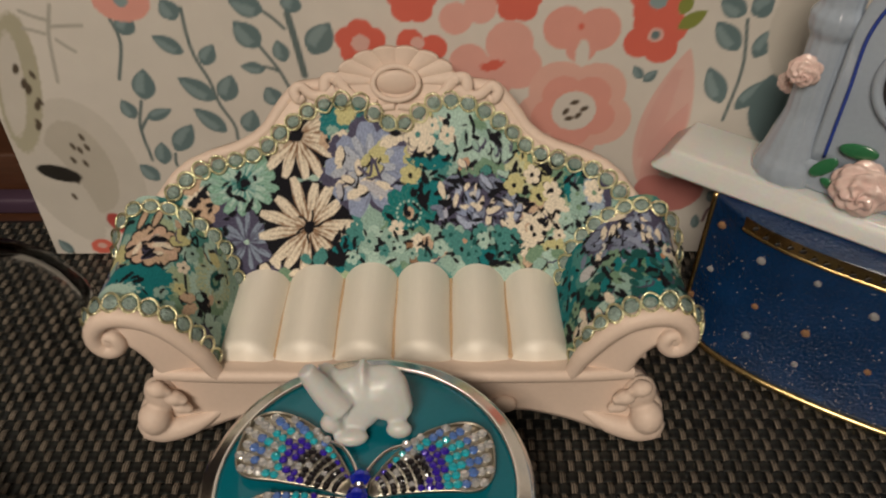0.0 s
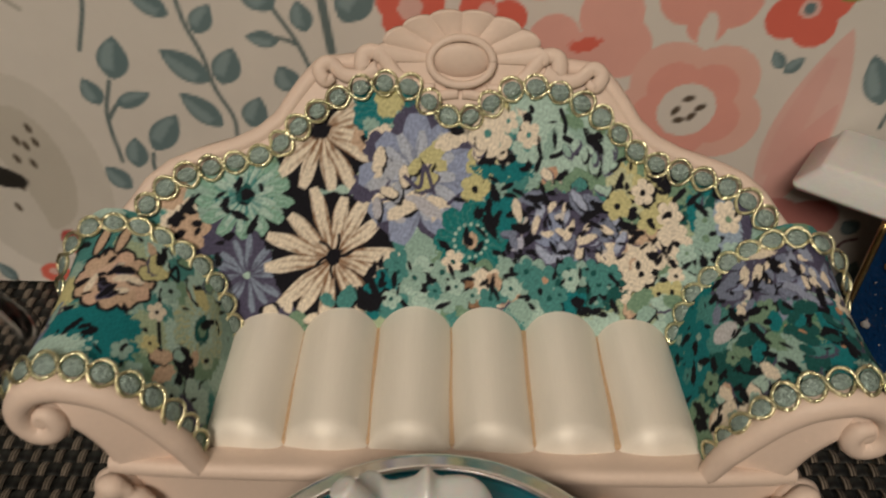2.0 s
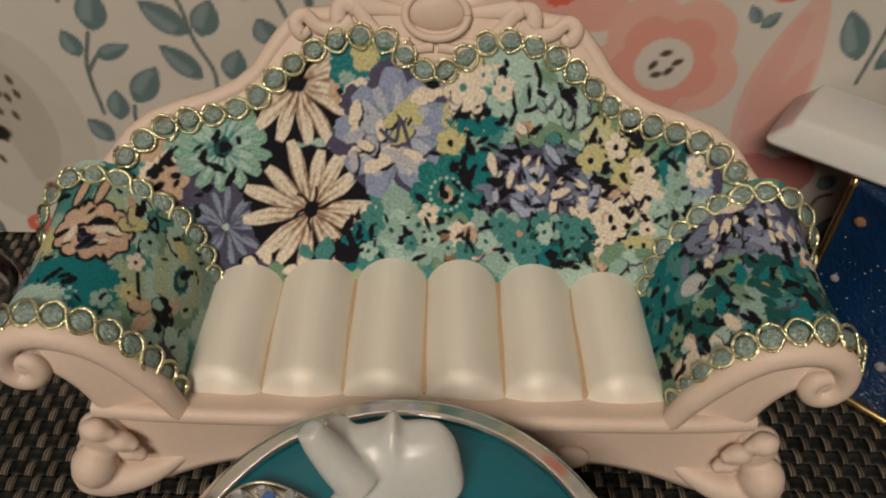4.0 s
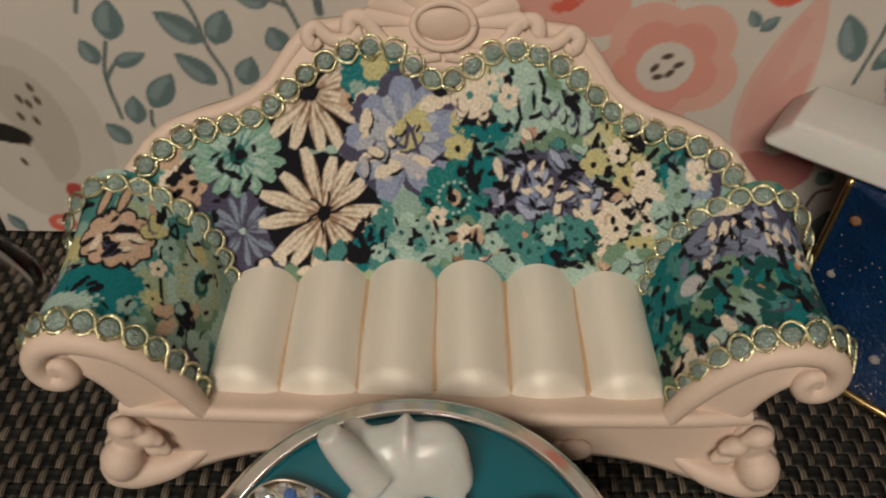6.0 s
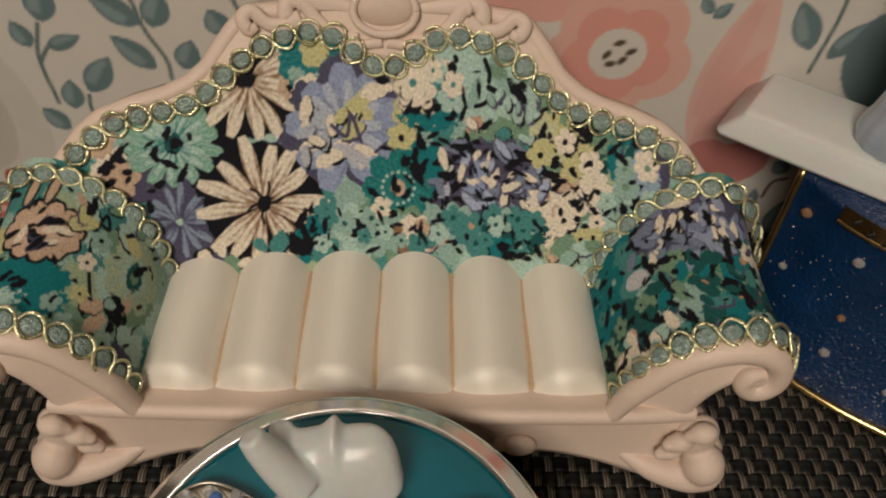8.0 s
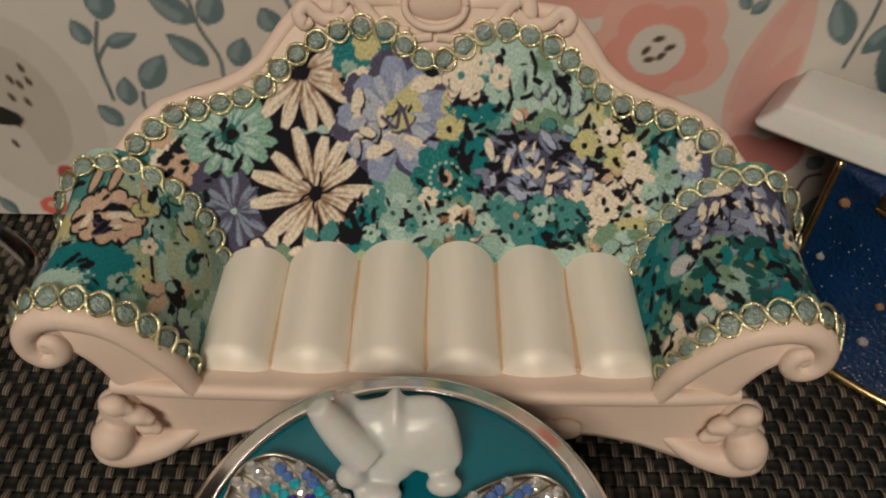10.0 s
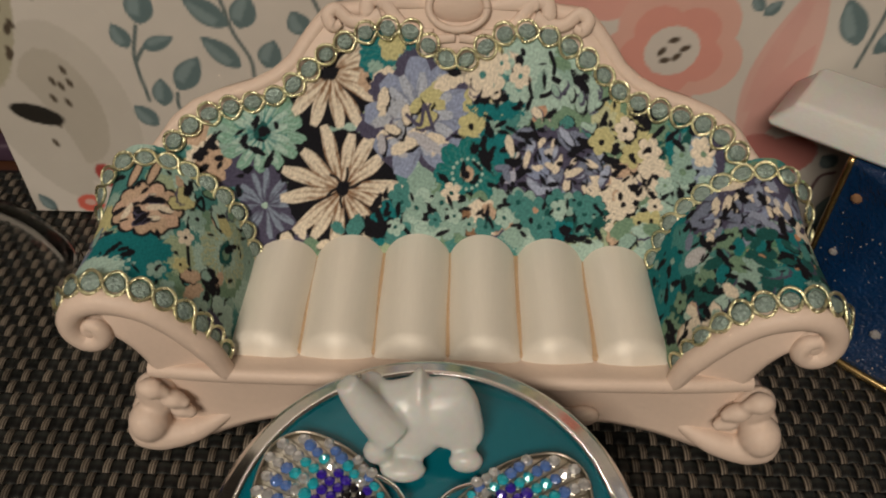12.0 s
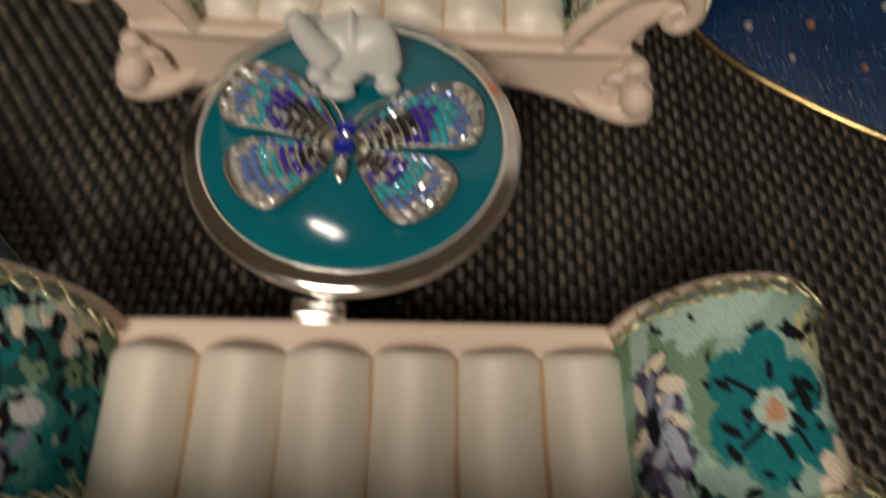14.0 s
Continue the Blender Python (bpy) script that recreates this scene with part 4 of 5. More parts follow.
def trim_line(name, path, up, parent, step=4.9, width=1.9, seed=0):
    """Gold braid: two wires crossing over each other round tinsel beads."""
    rng = np.random.default_rng(seed)
    path = np.array(path, float)
    length = np.linalg.norm(np.diff(path, axis=0), axis=1).sum()
    count = max(3, round(length / step))
    path = even(path, count * 14 + 1)
    upv = np.array(up, float)
    if upv.ndim == 2:
        upv = even(upv, len(path))
    t, side, nor = frames(path, upv)
    s = np.linspace(0, count, len(path))
    jit = 1 + 0.22 * np.interp(s, np.arange(count + 1), rng.normal(size=count + 1))
    braid = None
    for sign in (1, -1):
        off = sign * width * jit * np.sin(np.pi * s)
        off = np.sign(off) * np.abs(off) ** 0.6 * width ** 0.4
        lift = 0.55 + 0.3 * sign * np.cos(np.pi * s)
        wire = part("gold_wire", tube(path + side * off[:, None] + nor * lift[:, None], 0.36, 6, (0.3, 0.2, 1)), GOLD,
                    braid if braid is not None else parent, "gold wire braid with pale teal tinsel" if braid is None else "")
        if braid is None:
            braid = wire
            braid.name = name
    bead_mesh = None
    for i in range(count):
        k = i * 14 + 7
        m = Matrix((side[k] * rng.uniform(0.85, 1.1), t[k] * rng.uniform(0.9, 1.1), nor[k])).transposed().to_4x4()
        m.translation = Vector((path[k] + nor[k] * 0.35) * MM)
        if bead_mesh is None:
            u = ball((0, 0, 0), (1.7, 1.9, 0.4), 12, 8)
            bead_mesh = mesh_of("tinsel_bead", u, TINSEL)
        o = new("tinsel_bead", bead_mesh)
        o.parent, o.matrix_basis = braid, m
    return braid


def plate_point(x, z, off=0.0):
    """A place on the tilted back, off millimetres proud of it."""
    return np.stack(np.broadcast_arrays(x, back_y(x, z) - off * 0.905, z + off * 0.425), -1).astype(float)


def soften(ob, rounds):
    """Melts the pieces of a cast part into one soft form."""
    m = ob.modifiers.new("melt", "REMESH")
    m.mode, m.voxel_size, m.use_smooth_shade = "VOXEL", 0.0005, True
    m = ob.modifiers.new("polish", "SMOOTH")
    m.factor, m.iterations = 0.5, rounds
    return ob


def sofa(name, label, at, prints, seed, fine=1.0):
    top = thing(name, label, "miniature sofa", at, "facing pair of sofas")
    rng = np.random.default_rng(seed)
    # seat rail with a rounded lip
    prof = spline([(10, 24.3), (5, 25.6), (2.6, 26.2), (1.4, 25.2), (1.5, 23.4), (2.8, 22.4), (3.2, 21.2), (5, 20.6)], 28)
    rail = grid(lambda u, v: (-62 + 124 * u, np.interp(v, np.linspace(0, 1, 28), prof[:, 0]) + 1.2 * np.abs(2 * u - 1) ** 6,
                              np.interp(v, np.linspace(0, 1, 28), prof[:, 1])), 60, 28)
    part("seat_rail", rail, RESIN, top)
    # apron with its low arch, flaring forward into the feet

    def apron(u, v):
        x = -70 + 140 * u
        k = np.abs(x)
        wide = np.where(x > 0, 1.036, 1.0)
        low = np.interp(k, [0, 22, 35, 45, 53, 60, 66, 70], [9.3, 9.0, 7.6, 4.6, 1.4, 0.2, 0.0, 1.0])
        high = np.interp(k, [0, 60, 64, 68, 70], [21.5, 21.5, 19, 12, 9])
        z = low + (high - low) * v
        y = 5.2 - 4.2 * np.clip((k - 38) / 30, 0, 1) ** 1.6 * (1 - v) ** 1.2 - 0.6 * (1 - v) ** 6
        return x * wide, y, z
    part("apron", slab_of(apron, 90, 14, lambda x, y, z: (x, y + 5, z)), RESIN, top)
    part("rosette", join(ball((29, 3.6, 11.8), (3.6, 2.0, 2.6)), ball((25.6, 4.2, 11.4), (2.2, 1.6, 1.6))), RESIN, top)
    # block of the seat, legs at the back, sides
    part("seat_block", box(-61, 61, 9.5, 46, 9, 23.5, 1.5), RESIN, top)
    for sx in (-1, 1):
        part("rear_foot", box(sx * 62 - 5, sx * 62 + 5, 42, 52, 0, 12, 2), RESIN, top)
        # front foot: ball, scroll round it and two small volutes above
        px = 2.3 if sx > 0 else 0.0
        c = np.array([sx * 65.2 + px, 1.8, 8.6])
        sweep = spline([(46, 7.0, 8.0), (54, 3.6, 4.9), (61, 1.8, 3.7), (66.5, 1.6, 3.9), (69.6, 1.8, 7.0)], 30)
        foot = join(ball(c, (4.5, 4.6, 5.0), 28, 18),
                    tube(np.stack([sx * sweep[:, 0] + px, sweep[:, 1], sweep[:, 2]], -1), np.interp(np.linspace(0, 1, 30), [0, 0.3, 0.6, 0.8, 1], [0.8, 2.9, 3.6, 3.4, 1.6]), 14),
                    ball((sx * 62.6 + px, 4.4, 15.5), (4.6, 3.2, 6.4), 18, 12))
        soften(part("front_foot", foot, RESIN, top), 4)
        vol = []
        for vx, vz, long, thick, tip in ((62.0, 20.6, 2.5, 2.4, 0.4), (58.4, 17.0, 2.7, 2.1, 0.3), (57.2, 13.2, 2.4, 1.8, 0.15)):
            a = np.linspace(-1, 1, 16)
            vol.append(tube(np.stack([sx * (vx + long * a) + px, 2.6 - 0.8 * (1 - a ** 2), vz + tip * long * a], -1), thick * np.sqrt(1.06 - a ** 2), 12))
            vol.append(ball((sx * (vx - 0.8 * long) + px, 1.6, vz - 0.4 * thick), (thick * 0.75, 1.4, thick * 0.6), 12, 8))
        soften(part("volute", join(*vol), RESIN, top), 3)
        # arm front: a moulded band that follows the cover's edge and curls into a scroll, with a sunk panel under it
        up = spline([(45.6, 24.5), (48.1, 31.6), (51.2, 36.7), (54.4, 40.8), (58.0, 43.9), (62.2, 45.6), (66.2, 46.1), (70.0, 44.9), (72.6, 41.8), (73.2, 38), (71.6, 35.4), (69, 35.2), (67.4, 37.2), (68, 39.6), (70, 40.2)], 110)
        low = spline([(61.5, 22.5), (62.2, 27), (63.6, 31), (65.6, 34.4), (67.6, 36.6), (69.5, 38)], 56)

        def plate(u, v, up=up, low=low, sx=sx):
            ux, uz = np.interp(u * 64, range(110), up[:, 0]), np.interp(u * 64, range(110), up[:, 1])
            lx, lz = np.interp(u * 55, range(56), low[:, 0]), np.interp(u * 55, range(56), low[:, 1])
            deep = 5.4 - 2.6 * np.clip(v * 1.25, 0, 1) ** 1.3 + 1.6 * np.clip((v - 0.85) / 0.15, 0, 1) ** 2
            return sx * (ux + (lx - ux) * v), deep, uz + (lz - uz) * v
        plate_pf = slab_of(plate, 70, 14, lambda x, y, z: (x, np.full_like(y, 9.5), z))
        k = np.linspace(0, 1, 110)
        rim = tube(np.stack([sx * up[:, 0], 3.4 - 0.8 * np.clip(k * 2 - 0.8, 0, 1), up[:, 1]], -1), np.interp(k, [0, 0.08, 0.5, 0.75, 1], [1.9, 2.5, 2.6, 2.4, 1.4]), 12)
        knob = join(ball((sx * 69.4, 4.0, 38.4), (3.4, 2.6, 3.4), 22, 14), ball((sx * 74.0, 7.0, 38.2), (1.8, 4.0, 3.4), 14, 10))
        part("arm_scroll", join(plate_pf, rim, knob), RESIN, top)

        def side(u, v, sx=sx):
            z = 8 + 27 * v
            return sx * (59.5 + 16 * np.clip((z - 20) / 15, 0, 1) ** 1.5), 8 + 39 * u, z
        part("arm_side", slab_of(side, 12, 14, lambda x, y, z, sx=sx: (x - sx * 4, y, z)), RESIN, top)
        # arm cover

        def cover(u, v, sx=sx):
            x, y, z = arm_point(u, 4.2 + 40.8 * v)
            return sx * x, y, z
        pf = grid(cover, 260, 160)
        s, yy = np.meshgrid(np.linspace(0, 1, 260) * 68, np.linspace(0, 40.5, 160), indexing="ij")
        part("arm_cover", pf, FABRIC, top, "floral cotton arm cover in teal, green and lilac", paint=prints[1 if sx > 0 else 0](s.ravel(), yy.ravel()))
        ss = np.linspace(0.02, 1, 90)
        for y0, sd in ((5.0, 1), (44.5, 2)):
            x, y, z = arm_point(ss, np.full(90, y0))
            if sd == 2:
                y = np.minimum(y0, back_y(x, z) - 3.8)
            path = np.stack([sx * x, y, z], -1)
            t = np.gradient(path, axis=0)
            nor = np.cross(t, (0, sx, 0))
            nor /= np.linalg.norm(nor, axis=1)[:, None]
            nor = nor * np.sign((nor[:, 2] * 0.5 - sx * nor[:, 0] * np.where(ss < 0.5, 1, -1)).sum())
            trim_line("arm_trim", path + nor * (0.3 if sd == 2 else 0.1), nor + np.array([0, -0.8 if sd == 2 else -0.45, 0]), top, 4.6, 2.2 if sd == 1 else 1.9, seed * 10 + sd + (3 if sx > 0 else 0))
    # back frame with rounded edge

    def frame_face(u, v):
        x = -71.5 + 143 * u
        z = 8 + (back_out(x) - 8) * v
        edge = np.minimum(1, (1 - v) * 9)
        return x, back_y(x, z) + 2.2 * (1 - edge) ** 2, z
    part("back_frame", slab_of(frame_face, 150, 60, lambda x, y, z: (x, y + 3.6, z - 1.6)), RESIN, top)
    ox = np.linspace(-71, 71, 160)
    part("back_rim", tube(np.stack([ox, back_y(ox, back_out(ox)) + 1.7, back_out(ox) - 1.8], -1), 1.9, 10), RESIN, top)
    # crest in the shape of a shell with leaf scrolls

    def fill(u, v):
        x = -17 + 34 * u
        z = 66 + (73 + 7.5 * np.sqrt(np.clip(1 - (x / 17.2) ** 2, 0, 1)) - 66) * v
        return x, back_y(x, z) - 0.3, z
    crest = part("crest", slab_of(fill, 40, 10, lambda x, y, z: (x, y + 5, z - 1)), RESIN, top, "moulded shell crest with leaf scrolls")

    def shell(u, v):
        q = 0.02 + (np.pi - 0.04) * u
        flute = np.abs(np.sin(8 * q)) ** 0.6
        reach = v * (0.90 + 0.10 * flute)
        x, z = (5.4 + 12.2 * reach) * np.cos(q), 74.6 + (3.4 + 5.8 * reach) * np.sin(q)
        off = 0.2 + 0.9 * flute * (0.25 + 0.75 * v) + 0.7 * v * v
        return x, back_y(x, z) - off * 0.905, z + off * 0.425
    part("shell", slab_of(shell, 200, 16, lambda x, y, z: (x, y + 2.6, z - 0.8)), RESIN, crest, "fluted shell with a scalloped edge")
    part("medallion_ring", tube(np.array([plate_point(6.2 * np.cos(q), 75.0 + 4.1 * np.sin(q), 1.7) for q in np.linspace(0, 2 * np.pi, 60)]), 0.85, 8), RESIN, crest)
    part("medallion", ball(plate_point(0.0, 75.0, 0.6), (5.8, 1.6, 3.9), 24, 14), RESIN, crest)
    for sx in (-1, 1):
        for pts, rad in (([(5.5, 70.4), (10, 70.6), (14, 73.0), (17.2, 76.2), (20.2, 76.2), (20.5, 73.6), (18.4, 73.2)], [0.8, 1.6, 1.8, 1.0]),
                         ([(17.5, 73.6), (21, 72.3), (24.5, 72.6), (27.6, 74.8), (29.6, 73.6), (28.4, 71.6), (26.6, 72.2)], [1.8, 1.5, 1.6, 0.9]),
                         ([(0.5, 69.3), (7, 69.0), (13, 71.2), (17, 72.5)], [1.1, 1.1, 1.1, 1.0])):
            leaf = spline(pts, 50)
            part("leaf_scroll", tube(np.array([plate_point(sx * a * 0.94, b, 0.7) for a, b in leaf]), 0.95 * np.interp(np.linspace(0, 1, 50), [0, 0.4, 0.8, 1], rad), 10, flat=0.6), RESIN, crest)
    # upholstered back

    def panel(u, v):
        x = -63 + 126 * u
        z = 21 + (back_trim(x) - 21) * v
        puff = 1.6 * np.minimum(1, 6 * (1 - v)) * np.minimum(1, (63.2 - np.abs(x)) / 5)
        return x, back_y(x, z) - 0.4 - puff, z
    pf = grid(panel, int(560 * fine), int(250 * fine))
    part("back_cover", pf, FABRIC, top, "floral cotton back cover in teal, cream, lilac and black", paint=prints[2](pf[0][:, 0], pf[0][:, 2]))
    tx = np.linspace(-63, 63, 300)
    path = np.array([plate_point(x, z, 1.0) for x, z in zip(tx, back_trim(tx))])
    trim_line("back_trim", path, (0, -0.905, 0.425), top, 4.9, 2.35, seed + 50)
    # six padded satin rolls on a peach lining
    part("seat_lining", box(-45.5, 45.5, 8.6, 45, 22.5, 25.6, 0.8), LINING, top, "peach satin lining between the rolls")
    for i in range(6):
        cx = -39.4 + 15.5 * i + rng.uniform(-0.2, 0.2)
        w, h, tilt = 8.1 + rng.uniform(-0.15, 0.15), 7.2 + rng.uniform(-0.3, 0.3), rng.uniform(-0.5, 0.5)
        ph = rng.uniform(0, 6)

        def roll(u, v, cx=cx, w=w, h=h, tilt=tilt, ph=ph):
            a = 2 * np.pi * u
            end = np.clip(np.minimum(v * 10, (1 - v) * 22), 0, 1)
            k = np.where(end < 1, (1 - (1 - end) ** 2.2) ** 0.5, 1)
            k2 = 0.98 + 0.02 * k
            x = np.sign(np.cos(a)) * np.abs(np.cos(a)) ** 0.95 * w * k2
            z = np.sin(a) * h * k
            return x + tilt * (v - 0.5) + 0.10 * np.sin(9 * v + ph), 6.9 + 39.1 * v + 0.25 * np.sin(3 * a + ph) * (v < 0.1), z
        pf = grid(roll, 44, 40, wrap_u=True)
        part("cushion_roll", pf, SATIN, top, "cream satin padded roll").location = (cx * MM, 0, 0.0228)
    return top

# ---- things round the sofas ----
sofa("miniature_sofa", "pale pink resin sofa with floral cover and cream satin rolls", pose(-0.0012, 0, 0), (print_arm_l, print_arm_r, print_back), 1)
far = sofa("miniature_sofa", "pale pink resin sofa facing its twin across the compact", pose(0.0012, -0.0725, 0, 0, 0, 181.5) @ Matrix.Scale(1.06, 4),
           (print_arm_far, print_arm_r, print_back), 2, 0.5)

# gift bag
BAG_X0, BAG_X1, BAG_Y, BAG_H = -123.5, 175.0, 78.0, 230.0
bag = thing("gift_bag", "white paper gift bag printed with red flowers and blue-green leaves", "gift bag")
pf = grid(lambda u, v: (BAG_X0 + (BAG_X1 - BAG_X0) * u, BAG_Y + 0.6 * np.sin(3 * u + 5 * v), -3 + (BAG_H + 3) * v), 600, 420)
pf[0][:, 2] += 3
part("front_panel", pf, PAPER, bag, paint=print_bag(pf[0][:, 0], pf[0][:, 2]))
plain = lambda n: np.tile(np.array((0.70, 0.65, 0.58)), (n, 1))
for x in (BAG_X0 + 0.4, BAG_X1 - 0.4):
    q = grid(lambda u, v, x=x: (x + (6 if x < 0 else -6) * np.sin(np.pi * u) * v, BAG_Y + 0.5 + 22 * u, BAG_H * v), 12, 12)
    part("side_panel", q, PAPER, bag, paint=plain(len(q[0])))
q = grid(lambda u, v: (BAG_X0 + (BAG_X1 - BAG_X0) * u, np.full_like(u, BAG_Y + 22.5), BAG_H * v), 12, 12)
part("back_panel", q, PAPER, bag, paint=plain(len(q[0])))

# compact on its dark stand
CX, CY, CZ, CR = -4.8, -35.2, 34.0, 36.4
stand = thing("round_stand", "low dark round stand under the silver compact", "stand", pose(CX * MM, CY * MM, 0.0004))
part("drum", lathe([(0.1, 0), (23, 0), (24, 1), (22, 4), (21, 20), (24, 23.2), (0.1, 23.2)], 48), DARK, stand)
compact = thing("powder_compact", "round silver compact with teal enamel lid and rhinestone butterfly", "compact", pose(CX * MM, CY * MM, CZ * MM))
k = CR / 35.5
part("lower_shell", lathe([(0.1, -10.4), (24, -10.4), (29, -9.6), (32.6, -6.8), (33.6, -4.2), (0.1, -4.2)], 72), CHROME, compact)
part("lid_rim", lathe([(34.4 * k, -4.0), (35.5 * k, -3.0), (35.6 * k, -1.4), (34.9 * k, -0.2), (35.0, 0.0), (33.0, 0.75), (32.3, 0.95), (31.9, 0.6), (31.8, -1.0)], 96), CHROME, compact)
part("enamel", lathe([(0.1, 1.8), (10, 1.7), (20, 1.3), (27, 0.9), (31.4, 0.4), (31.9, 0.1), (31.9, -1)], 72), TEAL, compact, "glossy teal enamel lid")
part("clasp", join(box(-9.5, 1.5, -39.6, -35.0, -8.6, -4.6, 1.2), box(-8.5, 0.5, -40.4, -38.6, -7.6, -6.0, 0.6)), CHROME, compact)

# butterfly: silver wings set with stones
TURN = radians(-4)


def on_lid(x, y):
    """From the butterfly's own axes to the lid's."""
    c, s = math.cos(TURN), math.sin(TURN)
    return c * x - s * y - 1.2, s * x + c * y - 4.0


def wing_height(x, y):
    return 1.9 + 1.6 * math.sin(min(1.0, math.hypot(x, y) / 26) * 2.2)


UPPER = [(2.0, 3.5), (6, 9.5), (12, 15.6), (18, 18.8), (23, 19.4), (26.8, 16.4), (28, 10.5), (27.4, 5.4), (24.6, 2.6), (18, 2.0), (9, 1.2), (2.5, 0.5)]
LOWER = [(2.5, -0.6), (9, -0.8), (16, -1.0), (21, -2.2), (23.6, -5.6), (22.6, -10.4), (19.2, -14.8), (14.4, -17.2), (10.6, -16), (6.6, -10.5), (3, -4.5)]
gem = mesh_of("rhinestone", lathe([(0.001, 0.55), (0.42, 0.5), (0.86, 0.08), (0.8, -0.3), (0.001, -0.3)], 8), GEMS["clear"], True)
gem_meshes = {}
for key, m in GEMS.items():
    gem_meshes[key] = gem.copy()
    gem_meshes[key].materials[0] = m


def inside(x, y, poly):
    hit = False
    for (a, b), (c, d) in zip(poly, poly[1:] + poly[:1]):
        if (b > y) != (d > y) and x < (c - a) * (y - b) / (d - b) + a:
            hit = not hit
    return hit


def gem_at(key, place, parent, size, tip=(0, 0, 1)):
    o = new("rhinestone", gem_meshes[key])
    o.parent = parent
    o.matrix_basis = Matrix.LocRotScale(Vector(place) * MM, Vector((0, 0, 1)).rotation_difference(Vector(tip)), (size, size, size))
    return o


butterfly = part("butterfly", join(ball((*on_lid(0, 2.6), 4.4), (1.9, 2.4, 1.9)), ball((*on_lid(0, -1.6), 4.2), (1.9, 2.6, 1.9)), ball((*on_lid(0, -6.2), 3.4), (1.5, 3.6, 1.4))),
                 CHROME, compact, "silver butterfly set with blue and clear stones")
rng = np.random.default_rng(12)
for side in (-1, 1):
    for outline in (UPPER, LOWER):
        edge = spline(outline + outline[:1], 70)[:-1]
        mid = edge.mean(axis=0)

        def wing(u, v, edge=edge, mid=mid, side=side):
            k = u * len(edge)
            ex, ey = np.interp(k, range(len(edge) + 1), np.append(edge[:, 0], edge[0, 0])), np.interp(k, range(len(edge) + 1), np.append(edge[:, 1], edge[0, 1]))
            x, y = mid[0] + (ex - mid[0]) * v, mid[1] + (ey - mid[1]) * v
            z = 1.9 + 1.6 * np.sin(np.minimum(1.0, np.hypot(x, y) / 26) * 2.2)
            X, Y = on_lid(side * x, y)
            return X, Y, z
        plate = part("wing", slab_of(wing, 70, 8, lambda x, y, z: (x, y, z - 0.9)), SILVER, butterfly)
        poly = [tuple(q) for q in edge]
        far_r = max(math.hypot(*q) for q in poly)
        # rows of stones along the wing's rays
        if outline is UPPER:
            a0, a1, rows = 0.12, 0.96, 8
        else:
            a0, a1, rows = -1.08, -0.04, 9
        for i in range(rows):
            ang = a0 + (a1 - a0) * (i + 0.5) / rows
            r = 5.5
            while r < 33:
                x, y = r * math.cos(ang), r * math.sin(ang)
                ahead = r
                while inside(ahead * math.cos(ang), ahead * math.sin(ang), poly):
                    ahead += 0.4
                if r > 5.5 and not inside((r + 0.6) * math.cos(ang), (r + 0.6) * math.sin(ang), poly):
                    break
                if inside(x, y, poly):
                    left = ahead - r
                    f = r / far_r
                    key = "clear" if left < 3.6 else "sky" if left < 6.4 else "aqua" if left < 10.5 else "violet" if left < 15 else "black"
                    if rng.uniform() < 0.1:
                        key = "clear"
                    size = min(1.25, 0.6 + 0.032 * r) * rng.uniform(0.92, 1.08)
                    X, Y = on_lid(side * x, y)
                    gem_at(key, (X, Y, wing_height(x, y) + 0.25), plate, size, (rng.uniform(-0.25, 0.25), rng.uniform(-0.25, 0.25), 1))
                r += 1.9
            # fine silver ribs between the rows
            if i:
                ang -= (a1 - a0) / rows / 2
                pts = []
                for r in np.linspace(4, 31, 26):
                    if inside(r * math.cos(ang), r * math.sin(ang), poly):
                        pts.append((*on_lid(side * r * math.cos(ang), r * math.sin(ang)), wing_height(r * math.cos(ang), r * math.sin(ang)) + 0.12))
                if len(pts) > 4:
                    part("rib", tube(np.array(pts), 0.13, 5, (0, 0, 1)), SILVER, plate)
        part("wing_edge", tube(np.array([(*on_lid(side * a, b), wing_height(a, b) + 0.1) for a, b in np.concatenate([edge, edge[:2]])]), 0.26, 6, (0, 0, 1)), SILVER, plate)
    feeler = spline([(0.8, 4.0), (2.5, 7.5), (5.0, 10.5), (8.6, 12.2)], 20)
    part("feeler", tube(np.array([(*on_lid(side * a, b), 4.6 - 0.04 * b) for a, b in feeler]), 0.42, 6, (0, 0, 1)), CHROME, butterfly)
    gem_at("clear", (*on_lid(side * 8.8, 12.3), 4.4), butterfly, 1.2)
for y, sy in ((2.8, 2.0), (-1.5, 2.2)):
    o = gem_at("royal", (*on_lid(0, y), 5.2), butterfly, 2.0)
    o.scale = (2.7, sy * 1.25, 2.6)
gem_at("clear", (*on_lid(0, -6.4), 4.2), butterfly, 1.5)

